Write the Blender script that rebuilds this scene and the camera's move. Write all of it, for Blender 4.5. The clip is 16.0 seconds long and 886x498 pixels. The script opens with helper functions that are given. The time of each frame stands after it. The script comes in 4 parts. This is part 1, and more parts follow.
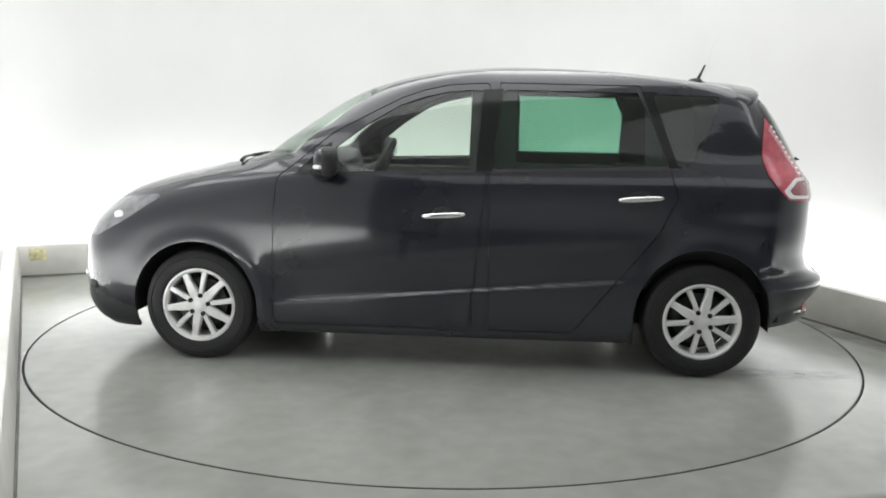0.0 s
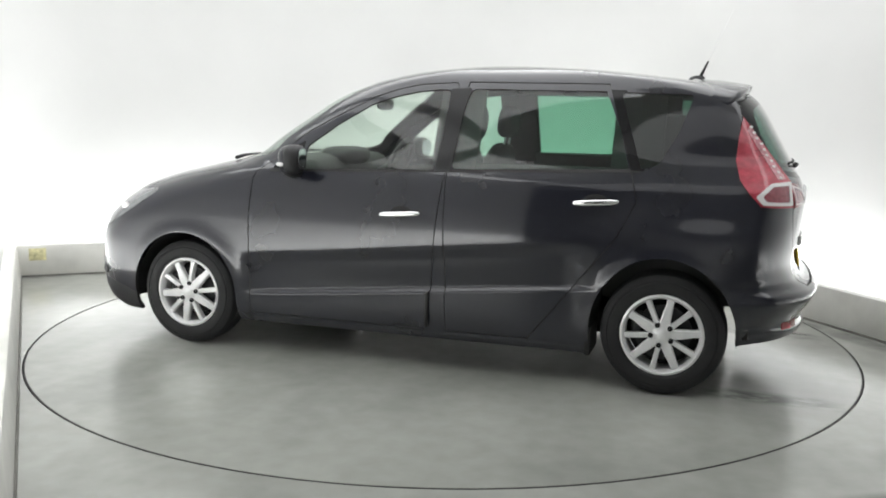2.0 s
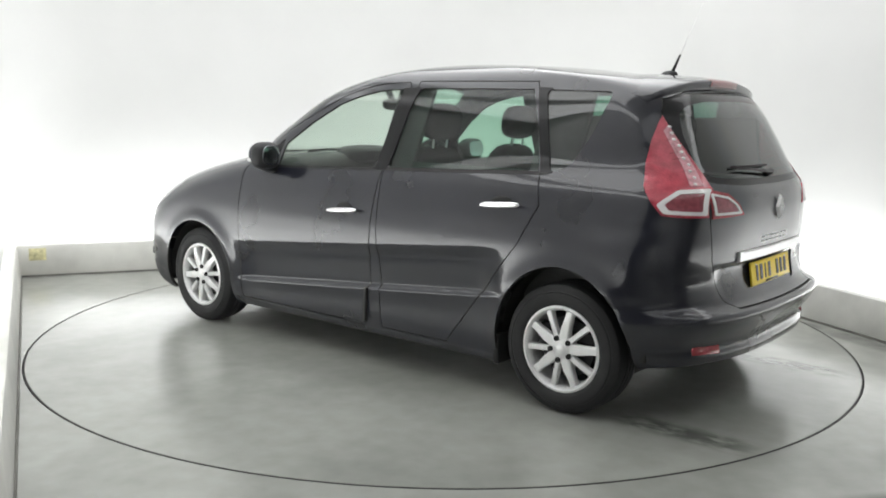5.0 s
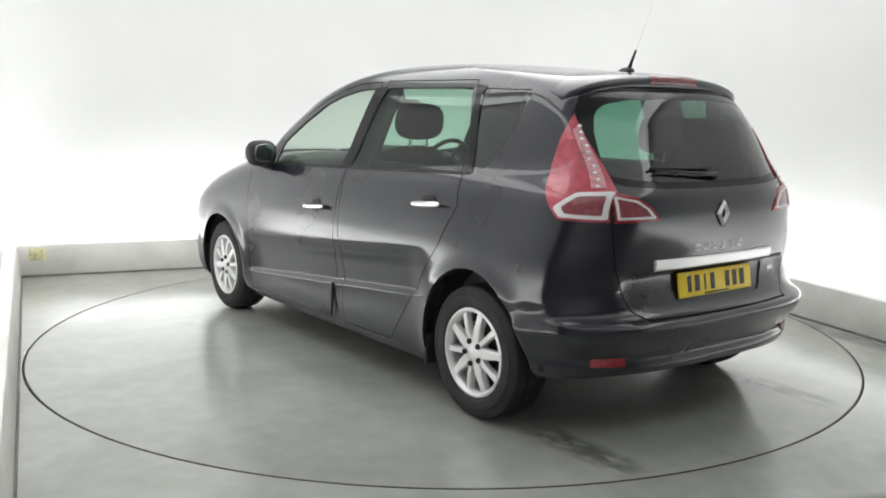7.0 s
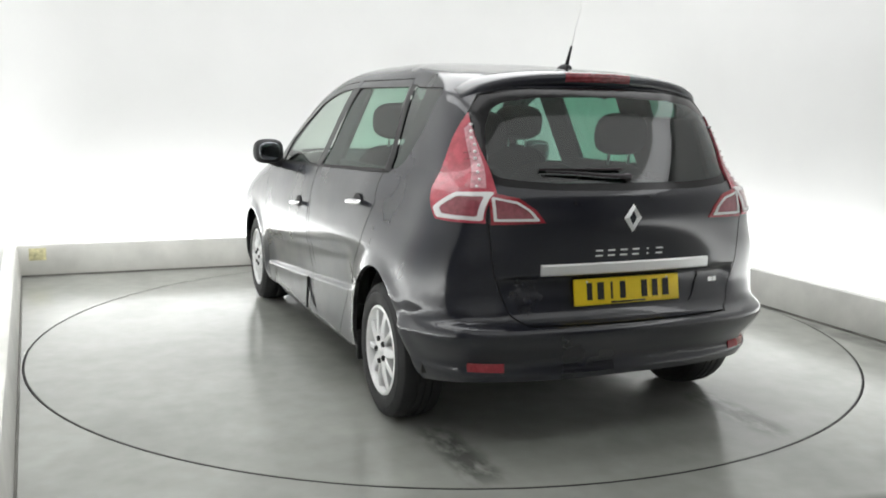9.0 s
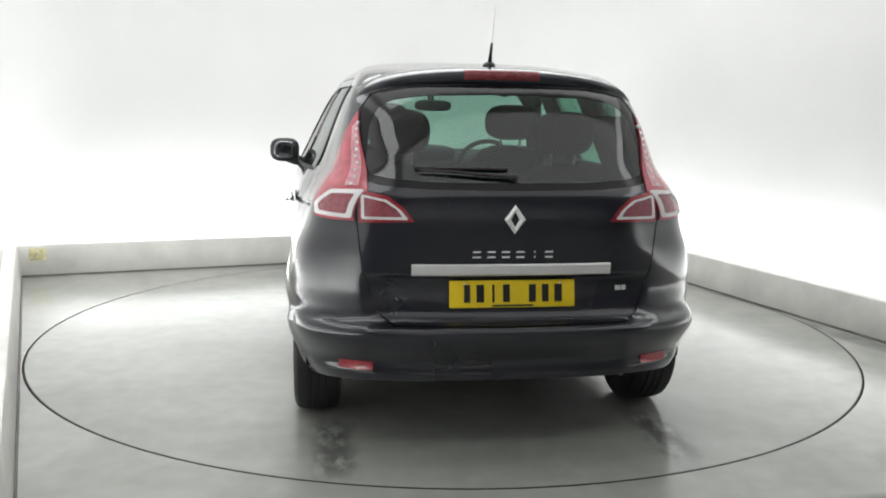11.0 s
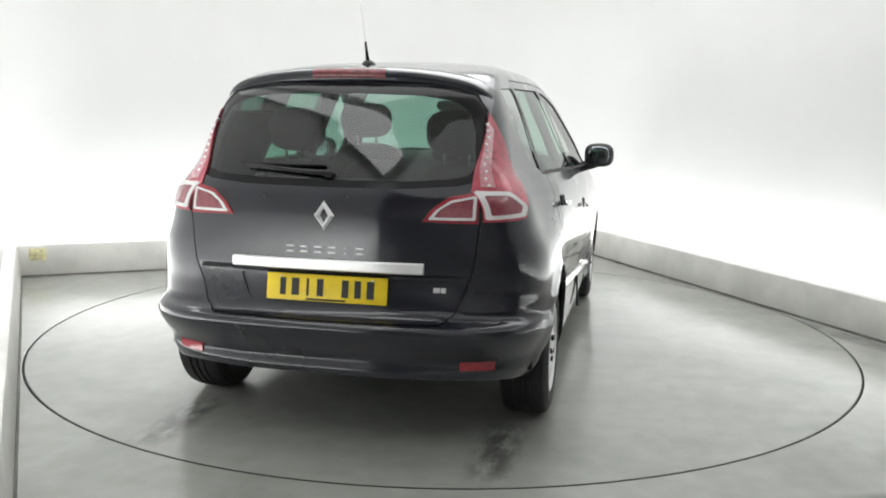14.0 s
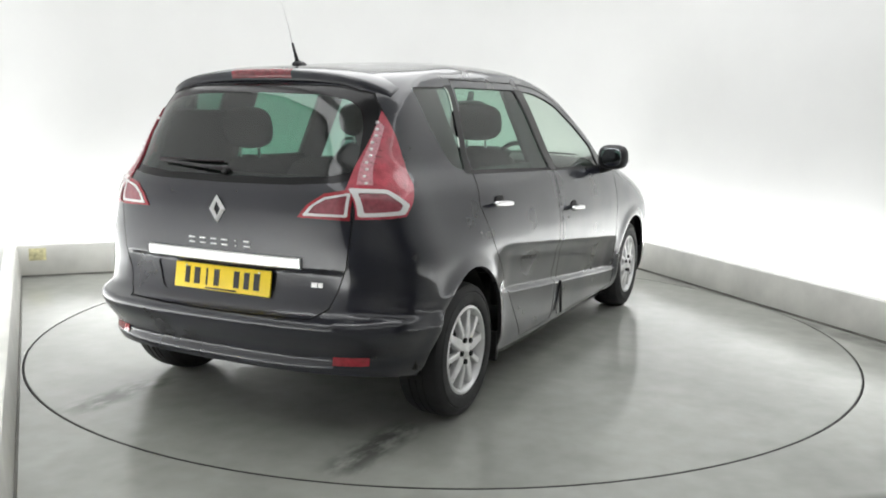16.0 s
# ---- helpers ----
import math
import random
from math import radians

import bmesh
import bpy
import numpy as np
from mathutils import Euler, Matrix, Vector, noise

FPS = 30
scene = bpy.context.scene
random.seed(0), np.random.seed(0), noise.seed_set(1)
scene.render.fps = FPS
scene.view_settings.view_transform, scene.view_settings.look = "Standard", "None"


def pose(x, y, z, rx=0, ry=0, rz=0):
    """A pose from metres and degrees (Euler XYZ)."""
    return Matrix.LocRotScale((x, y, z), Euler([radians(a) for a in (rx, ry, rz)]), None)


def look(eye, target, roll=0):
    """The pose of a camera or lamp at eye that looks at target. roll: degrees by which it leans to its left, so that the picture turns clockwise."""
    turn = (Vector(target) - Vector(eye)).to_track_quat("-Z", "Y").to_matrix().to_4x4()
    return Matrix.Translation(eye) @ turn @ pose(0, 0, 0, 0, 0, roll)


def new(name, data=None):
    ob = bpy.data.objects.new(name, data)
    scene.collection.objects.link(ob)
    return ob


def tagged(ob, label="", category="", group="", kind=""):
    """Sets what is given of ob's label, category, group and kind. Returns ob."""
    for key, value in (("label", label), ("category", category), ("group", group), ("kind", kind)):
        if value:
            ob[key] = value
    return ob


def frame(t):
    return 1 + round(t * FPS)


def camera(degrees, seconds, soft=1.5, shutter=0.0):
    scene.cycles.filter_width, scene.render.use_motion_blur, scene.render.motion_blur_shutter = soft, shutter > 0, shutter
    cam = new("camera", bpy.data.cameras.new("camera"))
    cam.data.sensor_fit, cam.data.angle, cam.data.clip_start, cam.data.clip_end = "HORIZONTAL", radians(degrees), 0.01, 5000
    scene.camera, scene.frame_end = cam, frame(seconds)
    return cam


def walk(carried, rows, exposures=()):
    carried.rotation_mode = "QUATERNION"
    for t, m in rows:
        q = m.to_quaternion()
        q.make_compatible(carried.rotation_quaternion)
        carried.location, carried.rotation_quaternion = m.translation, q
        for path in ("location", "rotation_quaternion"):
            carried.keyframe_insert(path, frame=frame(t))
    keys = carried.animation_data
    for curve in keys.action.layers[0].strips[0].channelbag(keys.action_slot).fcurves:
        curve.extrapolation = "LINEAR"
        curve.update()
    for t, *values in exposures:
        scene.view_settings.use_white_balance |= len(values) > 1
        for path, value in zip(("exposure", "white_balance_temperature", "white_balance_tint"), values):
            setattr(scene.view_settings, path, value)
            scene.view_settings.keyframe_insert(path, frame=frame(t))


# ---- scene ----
cam = camera(54.15, 16.0, soft=1.85)
EYE = Vector((0.0, -5.575, 1.391))
YAW, TILT, ROLL = -0.122, 8.894, 0.950
_aim = EYE + Vector((math.sin(radians(YAW)) * math.cos(radians(TILT)), math.cos(radians(YAW)) * math.cos(radians(TILT)), -math.sin(radians(TILT))))
STAND = look(EYE, _aim, ROLL)
walk(cam, [(0.0, STAND), (16.0, STAND)])

# turntable heading of the car, degrees, through the clip
HEADING = [(0.0, 174.77), (0.5, 171.37), (1.0, 168.00), (1.5, 164.59), (2.0, 161.22), (2.5, 157.83), (3.0, 154.41), (3.5, 150.99),
           (4.0, 147.57), (4.8, 142.08), (5.6, 136.56), (6.5, 130.32), (7.0, 126.81), (7.5, 123.38), (8.0, 119.86), (8.5, 116.41),
           (9.0, 112.87), (9.8, 107.26), (10.6, 101.64), (11.5, 95.33), (12.0, 91.78), (12.5, 88.32), (13.0, 84.79), (13.5, 81.31),
           (14.0, 77.80), (14.5, 74.34), (15.0, 70.83), (15.5, 67.38), (16.0, 63.87)]
OFFSET = (-0.0923, 0.0459)      # middle of the wheelbase, in the turntable's own space
TABLE_R = 2.502
RIDE = 0.018                    # height of the body above its drawing datum

# ---- light ----
world = bpy.data.worlds.new("world")
scene.world = world
world.use_nodes = True
world.node_tree.nodes["Background"].inputs[0].default_value = (0.9, 0.95, 1.0, 1)
world.node_tree.nodes["Background"].inputs[1].default_value = 0.05
scene.view_settings.exposure = -0.16

ROOM_TURN = 22.6                # the bay is turned against the camera's line
BAY = Matrix.Rotation(radians(ROOM_TURN), 4, "Z")
CEIL = 3.6


def area(name, m, sx, sy, watts, colour=(1, 1, 1)):
    d = bpy.data.lights.new(name, "AREA")
    d.shape, d.size, d.size_y, d.energy, d.color = "RECTANGLE", sx, sy, watts, colour
    ob = new(name, d)
    ob.matrix_world = m
    return ob
# ---- materials ----
def material(name, colour, rough=0.5, metal=0.0, coat=0.0, bump=0.0, scale=40.0, vary=0.0, vary_scale=3.0, spec=None, emit=None):
    m = bpy.data.materials.new(name)
    m.use_nodes = True
    nt = m.node_tree
    p = nt.nodes["Principled BSDF"]
    p.inputs["Base Color"].default_value = (*colour, 1)
    p.inputs["Roughness"].default_value = rough
    p.inputs["Metallic"].default_value = metal
    p.inputs["Coat Weight"].default_value = coat
    p.inputs["Coat Roughness"].default_value = 0.05
    if spec is not None:
        p.inputs["Specular IOR Level"].default_value = spec
    if emit:
        p.inputs["Emission Color"].default_value = (*emit[0], 1)
        p.inputs["Emission Strength"].default_value = emit[1]
    tc = nt.nodes.new("ShaderNodeTexCoord")
    if vary:
        n = nt.nodes.new("ShaderNodeTexNoise")
        n.inputs["Scale"].default_value, n.inputs["Detail"].default_value = vary_scale, 6
        nt.links.new(tc.outputs["Object"], n.inputs["Vector"])
        r = nt.nodes.new("ShaderNodeMapRange")
        r.inputs[1].default_value, r.inputs[2].default_value = 0.3, 0.7
        r.inputs[3].default_value, r.inputs[4].default_value = 1 - vary, 1 + vary
        nt.links.new(n.outputs["Fac"], r.inputs[0])
        x = nt.nodes.new("ShaderNodeMix")
        x.data_type, x.blend_type = "RGBA", "MULTIPLY"
        x.inputs[0].default_value = 1
        x.inputs[6].default_value = (*colour, 1)
        nt.links.new(r.outputs[0], x.inputs[7])
        nt.links.new(x.outputs[2], p.inputs["Base Color"])
        rr = nt.nodes.new("ShaderNodeMapRange")
        rr.inputs[1].default_value, rr.inputs[2].default_value = 0.3, 0.7
        rr.inputs[3].default_value, rr.inputs[4].default_value = rough * 0.85, min(1, rough * 1.2)
        nt.links.new(n.outputs["Fac"], rr.inputs[0])
        nt.links.new(rr.outputs[0], p.inputs["Roughness"])
    if bump:
        n2 = nt.nodes.new("ShaderNodeTexNoise")
        n2.inputs["Scale"].default_value, n2.inputs["Detail"].default_value = scale, 4
        nt.links.new(tc.outputs["Object"], n2.inputs["Vector"])
        b = nt.nodes.new("ShaderNodeBump")
        b.inputs["Strength"].default_value, b.inputs["Distance"].default_value = bump, 0.004
        nt.links.new(n2.outputs["Fac"], b.inputs["Height"])
        nt.links.new(b.outputs["Normal"], p.inputs["Normal"])
    return m


def glass(name, tint, gloss=1.0, rough=0.03):
    """A thin tinted pane: tinted see-through, with Fresnel gloss on top."""
    m = bpy.data.materials.new(name)
    m.use_nodes = True
    nt = m.node_tree
    nt.nodes.remove(nt.nodes["Principled BSDF"])
    out = nt.nodes["Material Output"]
    tr = nt.nodes.new("ShaderNodeBsdfTransparent")
    tr.inputs[0].default_value = (*tint, 1)
    gl = nt.nodes.new("ShaderNodeBsdfGlossy")
    gl.inputs["Roughness"].default_value = rough
    fr = nt.nodes.new("ShaderNodeLayerWeight")
    pw = nt.nodes.new("ShaderNodeMath")
    pw.operation = "POWER"
    pw.inputs[1].default_value = 4.5
    nt.links.new(fr.outputs["Facing"], pw.inputs[0])
    k = nt.nodes.new("ShaderNodeMath")
    k.operation = "MULTIPLY_ADD"
    k.inputs[1].default_value, k.inputs[2].default_value = 0.85 * gloss, 0.06 * gloss
    nt.links.new(pw.outputs[0], k.inputs[0])
    mx = nt.nodes.new("ShaderNodeMixShader")
    nt.links.new(k.outputs[0], mx.inputs[0])
    nt.links.new(tr.outputs[0], mx.inputs[1])
    nt.links.new(gl.outputs[0], mx.inputs[2])
    nt.links.new(mx.outputs[0], out.inputs[0])
    return m


def floor_material(name, tracks):
    """Grey-green epoxy screed with wet blotches; tracks: tyre marks behind the rear wheels."""
    m = bpy.data.materials.new(name)
    m.use_nodes = True
    nt = m.node_tree
    p = nt.nodes["Principled BSDF"]
    tc = nt.nodes.new("ShaderNodeTexCoord")

    def noise_at(scale, detail, lo, hi, a, b, stretch=(1, 1, 1)):
        mp = nt.nodes.new("ShaderNodeMapping")
        mp.inputs["Scale"].default_value = stretch
        nt.links.new(tc.outputs["Object"], mp.inputs[0])
        n = nt.nodes.new("ShaderNodeTexNoise")
        n.inputs["Scale"].default_value, n.inputs["Detail"].default_value = scale, detail
        nt.links.new(mp.outputs[0], n.inputs["Vector"])
        r = nt.nodes.new("ShaderNodeMapRange")
        for i, v in enumerate((lo, hi, a, b)):
            r.inputs[i + 1].default_value = v
        nt.links.new(n.outputs["Fac"], r.inputs[0])
        return r.outputs[0]

    def times(a, b):
        k = nt.nodes.new("ShaderNodeMath")
        k.operation = "MULTIPLY"
        for i, v in enumerate((a, b)):
            if isinstance(v, float):
                k.inputs[i].default_value = v
            else:
                nt.links.new(v, k.inputs[i])
        return k.outputs[0]

    shade = times(noise_at(0.7, 3, 0.25, 0.75, 0.82, 1.12), noise_at(9, 8, 0.3, 0.7, 0.93, 1.05))
    shade = times(shade, noise_at(1.8, 3, 0.45, 0.78, 1.0, 0.80, (1, 0.45, 1)))
    if not tracks:
        for cx, cy, rx, ry, turn in DARK_MARKS:
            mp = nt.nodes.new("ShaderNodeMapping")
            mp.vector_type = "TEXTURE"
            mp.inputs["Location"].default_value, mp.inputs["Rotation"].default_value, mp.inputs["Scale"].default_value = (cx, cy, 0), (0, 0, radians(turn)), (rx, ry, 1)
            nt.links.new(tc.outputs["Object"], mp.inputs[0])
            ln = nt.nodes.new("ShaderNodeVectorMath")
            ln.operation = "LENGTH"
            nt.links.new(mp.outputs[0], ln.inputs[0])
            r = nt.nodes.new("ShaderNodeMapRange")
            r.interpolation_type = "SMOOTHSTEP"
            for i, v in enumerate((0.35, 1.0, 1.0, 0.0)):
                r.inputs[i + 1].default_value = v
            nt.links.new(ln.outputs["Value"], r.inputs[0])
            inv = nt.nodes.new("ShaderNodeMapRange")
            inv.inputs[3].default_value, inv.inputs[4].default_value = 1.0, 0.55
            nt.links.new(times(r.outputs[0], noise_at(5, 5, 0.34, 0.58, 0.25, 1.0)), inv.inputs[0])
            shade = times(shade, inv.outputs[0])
    if tracks:
        sep = nt.nodes.new("ShaderNodeSeparateXYZ")
        nt.links.new(tc.outputs["Object"], sep.inputs[0])

        def band(src, lo, hi, edge):
            k = []
            for at, sign in ((lo, 1), (hi, -1)):
                r = nt.nodes.new("ShaderNodeMapRange")
                r.interpolation_type = "SMOOTHSTEP"
                r.inputs[1].default_value, r.inputs[2].default_value = at - edge, at + edge
                r.inputs[3].default_value, r.inputs[4].default_value = (0, 1) if sign > 0 else (1, 0)
                nt.links.new(src, r.inputs[0])
                k.append(r.outputs[0])
            return times(*k)
        patch = noise_at(8, 6, 0.36, 0.56, 0.0, 1.0, (1, 2, 1))
        for side in (1, -1):
            mask = times(band(sep.outputs[0], -2.30, -1.72, 0.10), band(sep.outputs[1], *(sorted((side * 0.65 + OFFSET[1], side * 0.80 + OFFSET[1]))), 0.05))
            mask = times(mask, patch)
            inv = nt.nodes.new("ShaderNodeMapRange")
            inv.inputs[3].default_value, inv.inputs[4].default_value = 1.0, 0.42
            nt.links.new(mask, inv.inputs[0])
            shade = times(shade, inv.outputs[0])
    col = nt.nodes.new("ShaderNodeMix")
    col.data_type, col.blend_type = "RGBA", "MULTIPLY"
    col.inputs[0].default_value = 1
    col.inputs[6].default_value = (*FLOOR_COLOUR, 1)
    nt.links.new(shade, col.inputs[7])
    nt.links.new(col.outputs[2], p.inputs["Base Color"])
    nt.links.new(noise_at(1.6, 2, 0.25, 0.75, 0.10, 0.26), p.inputs["Roughness"])
    p.inputs["Coat Weight"].default_value = 0.4
    p.inputs["Coat Roughness"].default_value = 0.22
    b = nt.nodes.new("ShaderNodeBump")
    b.inputs["Strength"].default_value, b.inputs["Distance"].default_value = 0.10, 0.003
    n2 = nt.nodes.new("ShaderNodeTexNoise")
    n2.inputs["Scale"].default_value = 14
    nt.links.new(tc.outputs["Object"], n2.inputs["Vector"])
    nt.links.new(n2.outputs["Fac"], b.inputs["Height"])
    nt.links.new(b.outputs["Normal"], p.inputs["Normal"])
    return m


FLOOR_COLOUR = (0.372, 0.380, 0.350)
DARK_MARKS = [(2.25, -2.05, 0.55, 0.22, 20), (1.75, -2.55, 0.5, 0.12, 10), (2.55, 0.05, 1.3, 0.13, -66)]   # two damp stains, then a dark streak along the right kerb's foot: centre, half axes, turn
PAINT = material("graphite paint", (0.0120, 0.0131, 0.0205), 0.30, 0.0, 1.0, vary=0.06, vary_scale=3, spec=0.20)
PAINT.node_tree.nodes["Principled BSDF"].inputs["Coat IOR"].default_value = 1.58
PAINT.node_tree.nodes["Principled BSDF"].inputs["Coat Roughness"].default_value = 0.075
GLASS_FRONT = glass("clear green glass", (0.80, 0.88, 0.82))
GLASS_REAR = glass("privacy green glass", (0.40, 0.64, 0.52))
GLASS_QUARTER = glass("dark quarter glass", (0.22, 0.36, 0.30), 1.6)
GLASS_BACK = glass("privacy green rear window", (0.23, 0.42, 0.35), 1.5, 0.03)
RUBBER = material("tyre rubber", (0.011, 0.011, 0.012), 0.65, bump=0.25, scale=60, vary=0.2, vary_scale=8)
ALLOY = material("silver alloy", (0.80, 0.80, 0.80), 0.32, 0.25, vary=0.06, vary_scale=20)
DISC = material("brake iron", (0.045, 0.045, 0.047), 0.5, 0.5, vary=0.2, vary_scale=30)
CHROME = material("chrome", (0.86, 0.86, 0.87), 0.10, 1.0)
SATIN = material("satin chrome", (0.86, 0.86, 0.86), 0.30, 0.45)
BADGE = material("bright badge metal", (0.90, 0.90, 0.90), 0.28, 0.2)
PLASTIC = material("black plastic", (0.016, 0.016, 0.018), 0.5, bump=0.15, scale=300, vary=0.15, vary_scale=12)
PIANO = material("gloss black", (0.008, 0.008, 0.009), 0.16, spec=0.30)
UNDER = material("underbody", (0.012, 0.012, 0.012), 0.85, bump=0.3, scale=25, vary=0.3, vary_scale=6)
SEAL = material("rubber seal", (0.008, 0.008, 0.008), 0.6)
RED = material("red lamp plastic", (0.47, 0.052, 0.082), 0.16, coat=1.0, vary=0.22, vary_scale=26, bump=0.5, scale=110)
RED_DARK = material("dark red lens", (0.20, 0.02, 0.03), 0.14, coat=1.0, vary=0.3, vary_scale=40)
REFLECTOR = material("red reflector", (0.34, 0.022, 0.035), 0.2, coat=1.0, vary=0.2, vary_scale=60)
LENS = material("smoky red lens", (0.30, 0.075, 0.095), 0.12, coat=1.0, vary=0.2, vary_scale=50)
PINK = material("clear pink lens", (0.62, 0.28, 0.32), 0.15, coat=1.0, vary=0.25, vary_scale=60)
WHITE_LENS = material("white lens frame", (0.82, 0.80, 0.80), 0.18, coat=0.6)
LED = material("lamp beads", (0.93, 0.88, 0.88), 0.12, coat=1.0)
LAMP_CLEAR = material("headlamp lens", (0.22, 0.225, 0.235), 0.12, 0.3, coat=1.0, vary=0.3, vary_scale=14)
FABRIC = material("charcoal fabric", (0.022, 0.023, 0.024), 0.9, bump=0.4, scale=200, vary=0.25, vary_scale=9)
TRIM = material("grey interior plastic", (0.05, 0.052, 0.05), 0.65, bump=0.2, scale=120, vary=0.15, vary_scale=7)
LINING = material("dark pillar lining", (0.020, 0.021, 0.021), 0.8, bump=0.2, scale=150, vary=0.15, vary_scale=7)
YELLOW = material("plate yellow", (0.93, 0.68, 0.018), 0.40, vary=0.05, vary_scale=20)
INK = material("black ink", (0.012, 0.012, 0.012), 0.4)
WALL = material("white wall paint", (0.71, 0.712, 0.702), 0.75, bump=0.08, scale=30, vary=0.03, vary_scale=1.2)
KERB = material("kerb paint", (0.70, 0.695, 0.655), 0.55, bump=0.25, scale=18, vary=0.18, vary_scale=2.2)
KERB_FOOT = material("dark kerb foot", (0.17, 0.165, 0.15), 0.8, vary=0.4, vary_scale=4)
TAPE = material("faded yellow tape", (0.66, 0.62, 0.36), 0.7, vary=0.3, vary_scale=30)
STUDIO = material("pale studio wall", (0.78, 0.78, 0.77), 0.8, bump=0.1, scale=20, vary=0.1, vary_scale=1.5)
STUDIO_CEIL = material("white ceiling paint", (0.78, 0.78, 0.77), 0.8, vary=0.03, vary_scale=1.0)
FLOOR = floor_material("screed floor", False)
TABLE = floor_material("turntable screed", True)
PIT = material("dark steel", (0.02, 0.02, 0.02), 0.6, 0.4, vary=0.2, vary_scale=5)
# ---- mesh helpers ----
def finish(bm, name, mat, smooth_faces=True):
    me = bpy.data.meshes.new(name)
    bmesh.ops.recalc_face_normals(bm, faces=bm.faces)
    bm.to_mesh(me)
    bm.free()
    me.materials.append(mat)
    if smooth_faces:
        for p in me.polygons:
            p.use_smooth = True
    return me


def part(name, bm, mat, parent, label="", smooth_faces=True, edge=None):
    ob = new(name, finish(bm, name, mat, smooth_faces))
    if edge:
        ob.data.materials.append(edge)
    ob.parent = parent
    return tagged(ob, label)


def box(size, m, bevel=0.0, segments=2):
    bm = bmesh.new()
    bmesh.ops.create_cube(bm, size=1, matrix=m @ Matrix.Diagonal((*size, 1)))
    if bevel:
        bmesh.ops.bevel(bm, geom=list(bm.edges), offset=bevel, segments=segments, profile=0.5, affect="EDGES")
    for e in bm.edges:
        if len(e.link_faces) == 2 and e.calc_face_angle(0) > 0.7:
            e.smooth = False
    return bm


def lathe(profile, m, n=64, sharp=0.6):
    """Turn a profile of (radius, along y) round the y axis."""
    bm = bmesh.new()
    rings = []
    for r, y in profile:
        rings.append([bm.verts.new(m @ Vector((r * math.cos(a), y, r * math.sin(a)))) for a in [i * math.tau / n for i in range(n)]])
    for a, b in zip(rings, rings[1:]):
        for i in range(n):
            bm.faces.new((a[i], a[(i + 1) % n], b[(i + 1) % n], b[i]))
    bm.normal_update()
    for e in bm.edges:
        if len(e.link_faces) == 2 and e.calc_face_angle(0) > sharp:
            e.smooth = False
    return bm


def tube(points, radius, n=10):
    """A round bar along points; radius may be one number or one for each point."""
    bm = bmesh.new()
    pts = [Vector(p) for p in points]
    rad = radius if isinstance(radius, (list, tuple)) else [radius] * len(pts)
    rings = []
    for i, p in enumerate(pts):
        d = (pts[min(i + 1, len(pts) - 1)] - pts[max(i - 1, 0)]).normalized()
        q = d.to_track_quat("Z", "Y")
        rings.append([bm.verts.new(p + q @ Vector((rad[i] * math.cos(k * math.tau / n), rad[i] * math.sin(k * math.tau / n), 0))) for k in range(n)])
    for a, b in zip(rings, rings[1:]):
        for k in range(n):
            bm.faces.new((a[k], a[(k + 1) % n], b[(k + 1) % n], b[k]))
    bm.faces.new(rings[0][::-1])
    bm.faces.new(rings[-1])
    return bm


def blob(size, m, power=2.6, n=20):
    """A rounded cushion-like solid (superellipsoid)."""
    bm = bmesh.new()
    bmesh.ops.create_uvsphere(bm, u_segments=n * 2, v_segments=n, radius=1)
    for v in bm.verts:
        c = v.co
        k = (abs(c.x) ** power + abs(c.y) ** power + abs(c.z) ** power) ** (-1 / power)
        v.co = m @ Vector((c.x * k * size[0] / 2, c.y * k * size[1] / 2, c.z * k * size[2] / 2))
    return bm


# ---- the bay: floor, turntable, kerbs, walls ----
KERB_H, KERB_T, TROUGH = 0.26, 0.09, 0.30
CORNER_L = Vector((-3.485, 1.429))
DIR_BACK = Vector((math.cos(radians(22.3)), math.sin(radians(22.3))))
DIR_LEFT = Vector((math.cos(radians(-64.4)), math.sin(radians(-64.4))))
DIR_RIGHT = Vector((math.cos(radians(-68.6)), math.sin(radians(-68.6))))
NORMAL_RIGHT = Vector((-DIR_RIGHT.y, DIR_RIGHT.x))
RIGHT_OFF = 2.520


def cross_point(p, d, q, e):
    k = ((q.x - p.x) * e.y - (q.y - p.y) * e.x) / (d.x * e.y - d.y * e.x)
    return p + d * k


CORNER_R = cross_point(CORNER_L, DIR_BACK, NORMAL_RIGHT * RIGHT_OFF, DIR_RIGHT)
END_L = CORNER_L + DIR_LEFT * 6.0
END_R = CORNER_R + DIR_RIGHT * 9.0


def offset_path(d, radius):
    """The bay's outline moved outwards by d, its two corners rounded."""
    nl, nb, nr = Vector((DIR_LEFT.y, -DIR_LEFT.x)), Vector((-DIR_BACK.y, DIR_BACK.x)), NORMAL_RIGHT
    a = cross_point(CORNER_L + nl * d, DIR_LEFT, CORNER_L + nb * d, DIR_BACK)
    b = cross_point(CORNER_L + nb * d, DIR_BACK, CORNER_R + nr * d, DIR_RIGHT)
    pts = [END_L + nl * d]
    for c, u, v in ((a, DIR_LEFT, DIR_BACK), (b, -DIR_BACK, DIR_RIGHT)):
        if radius < 0.02:
            pts.append(c)
            continue
        for i in range(13):
            t = i / 12
            p, q = c + u * radius, c + v * radius
            pts.append(p * (1 - t) ** 2 + c * 2 * t * (1 - t) + q * t * t)
    pts.append(END_R + nr * d)
    return pts


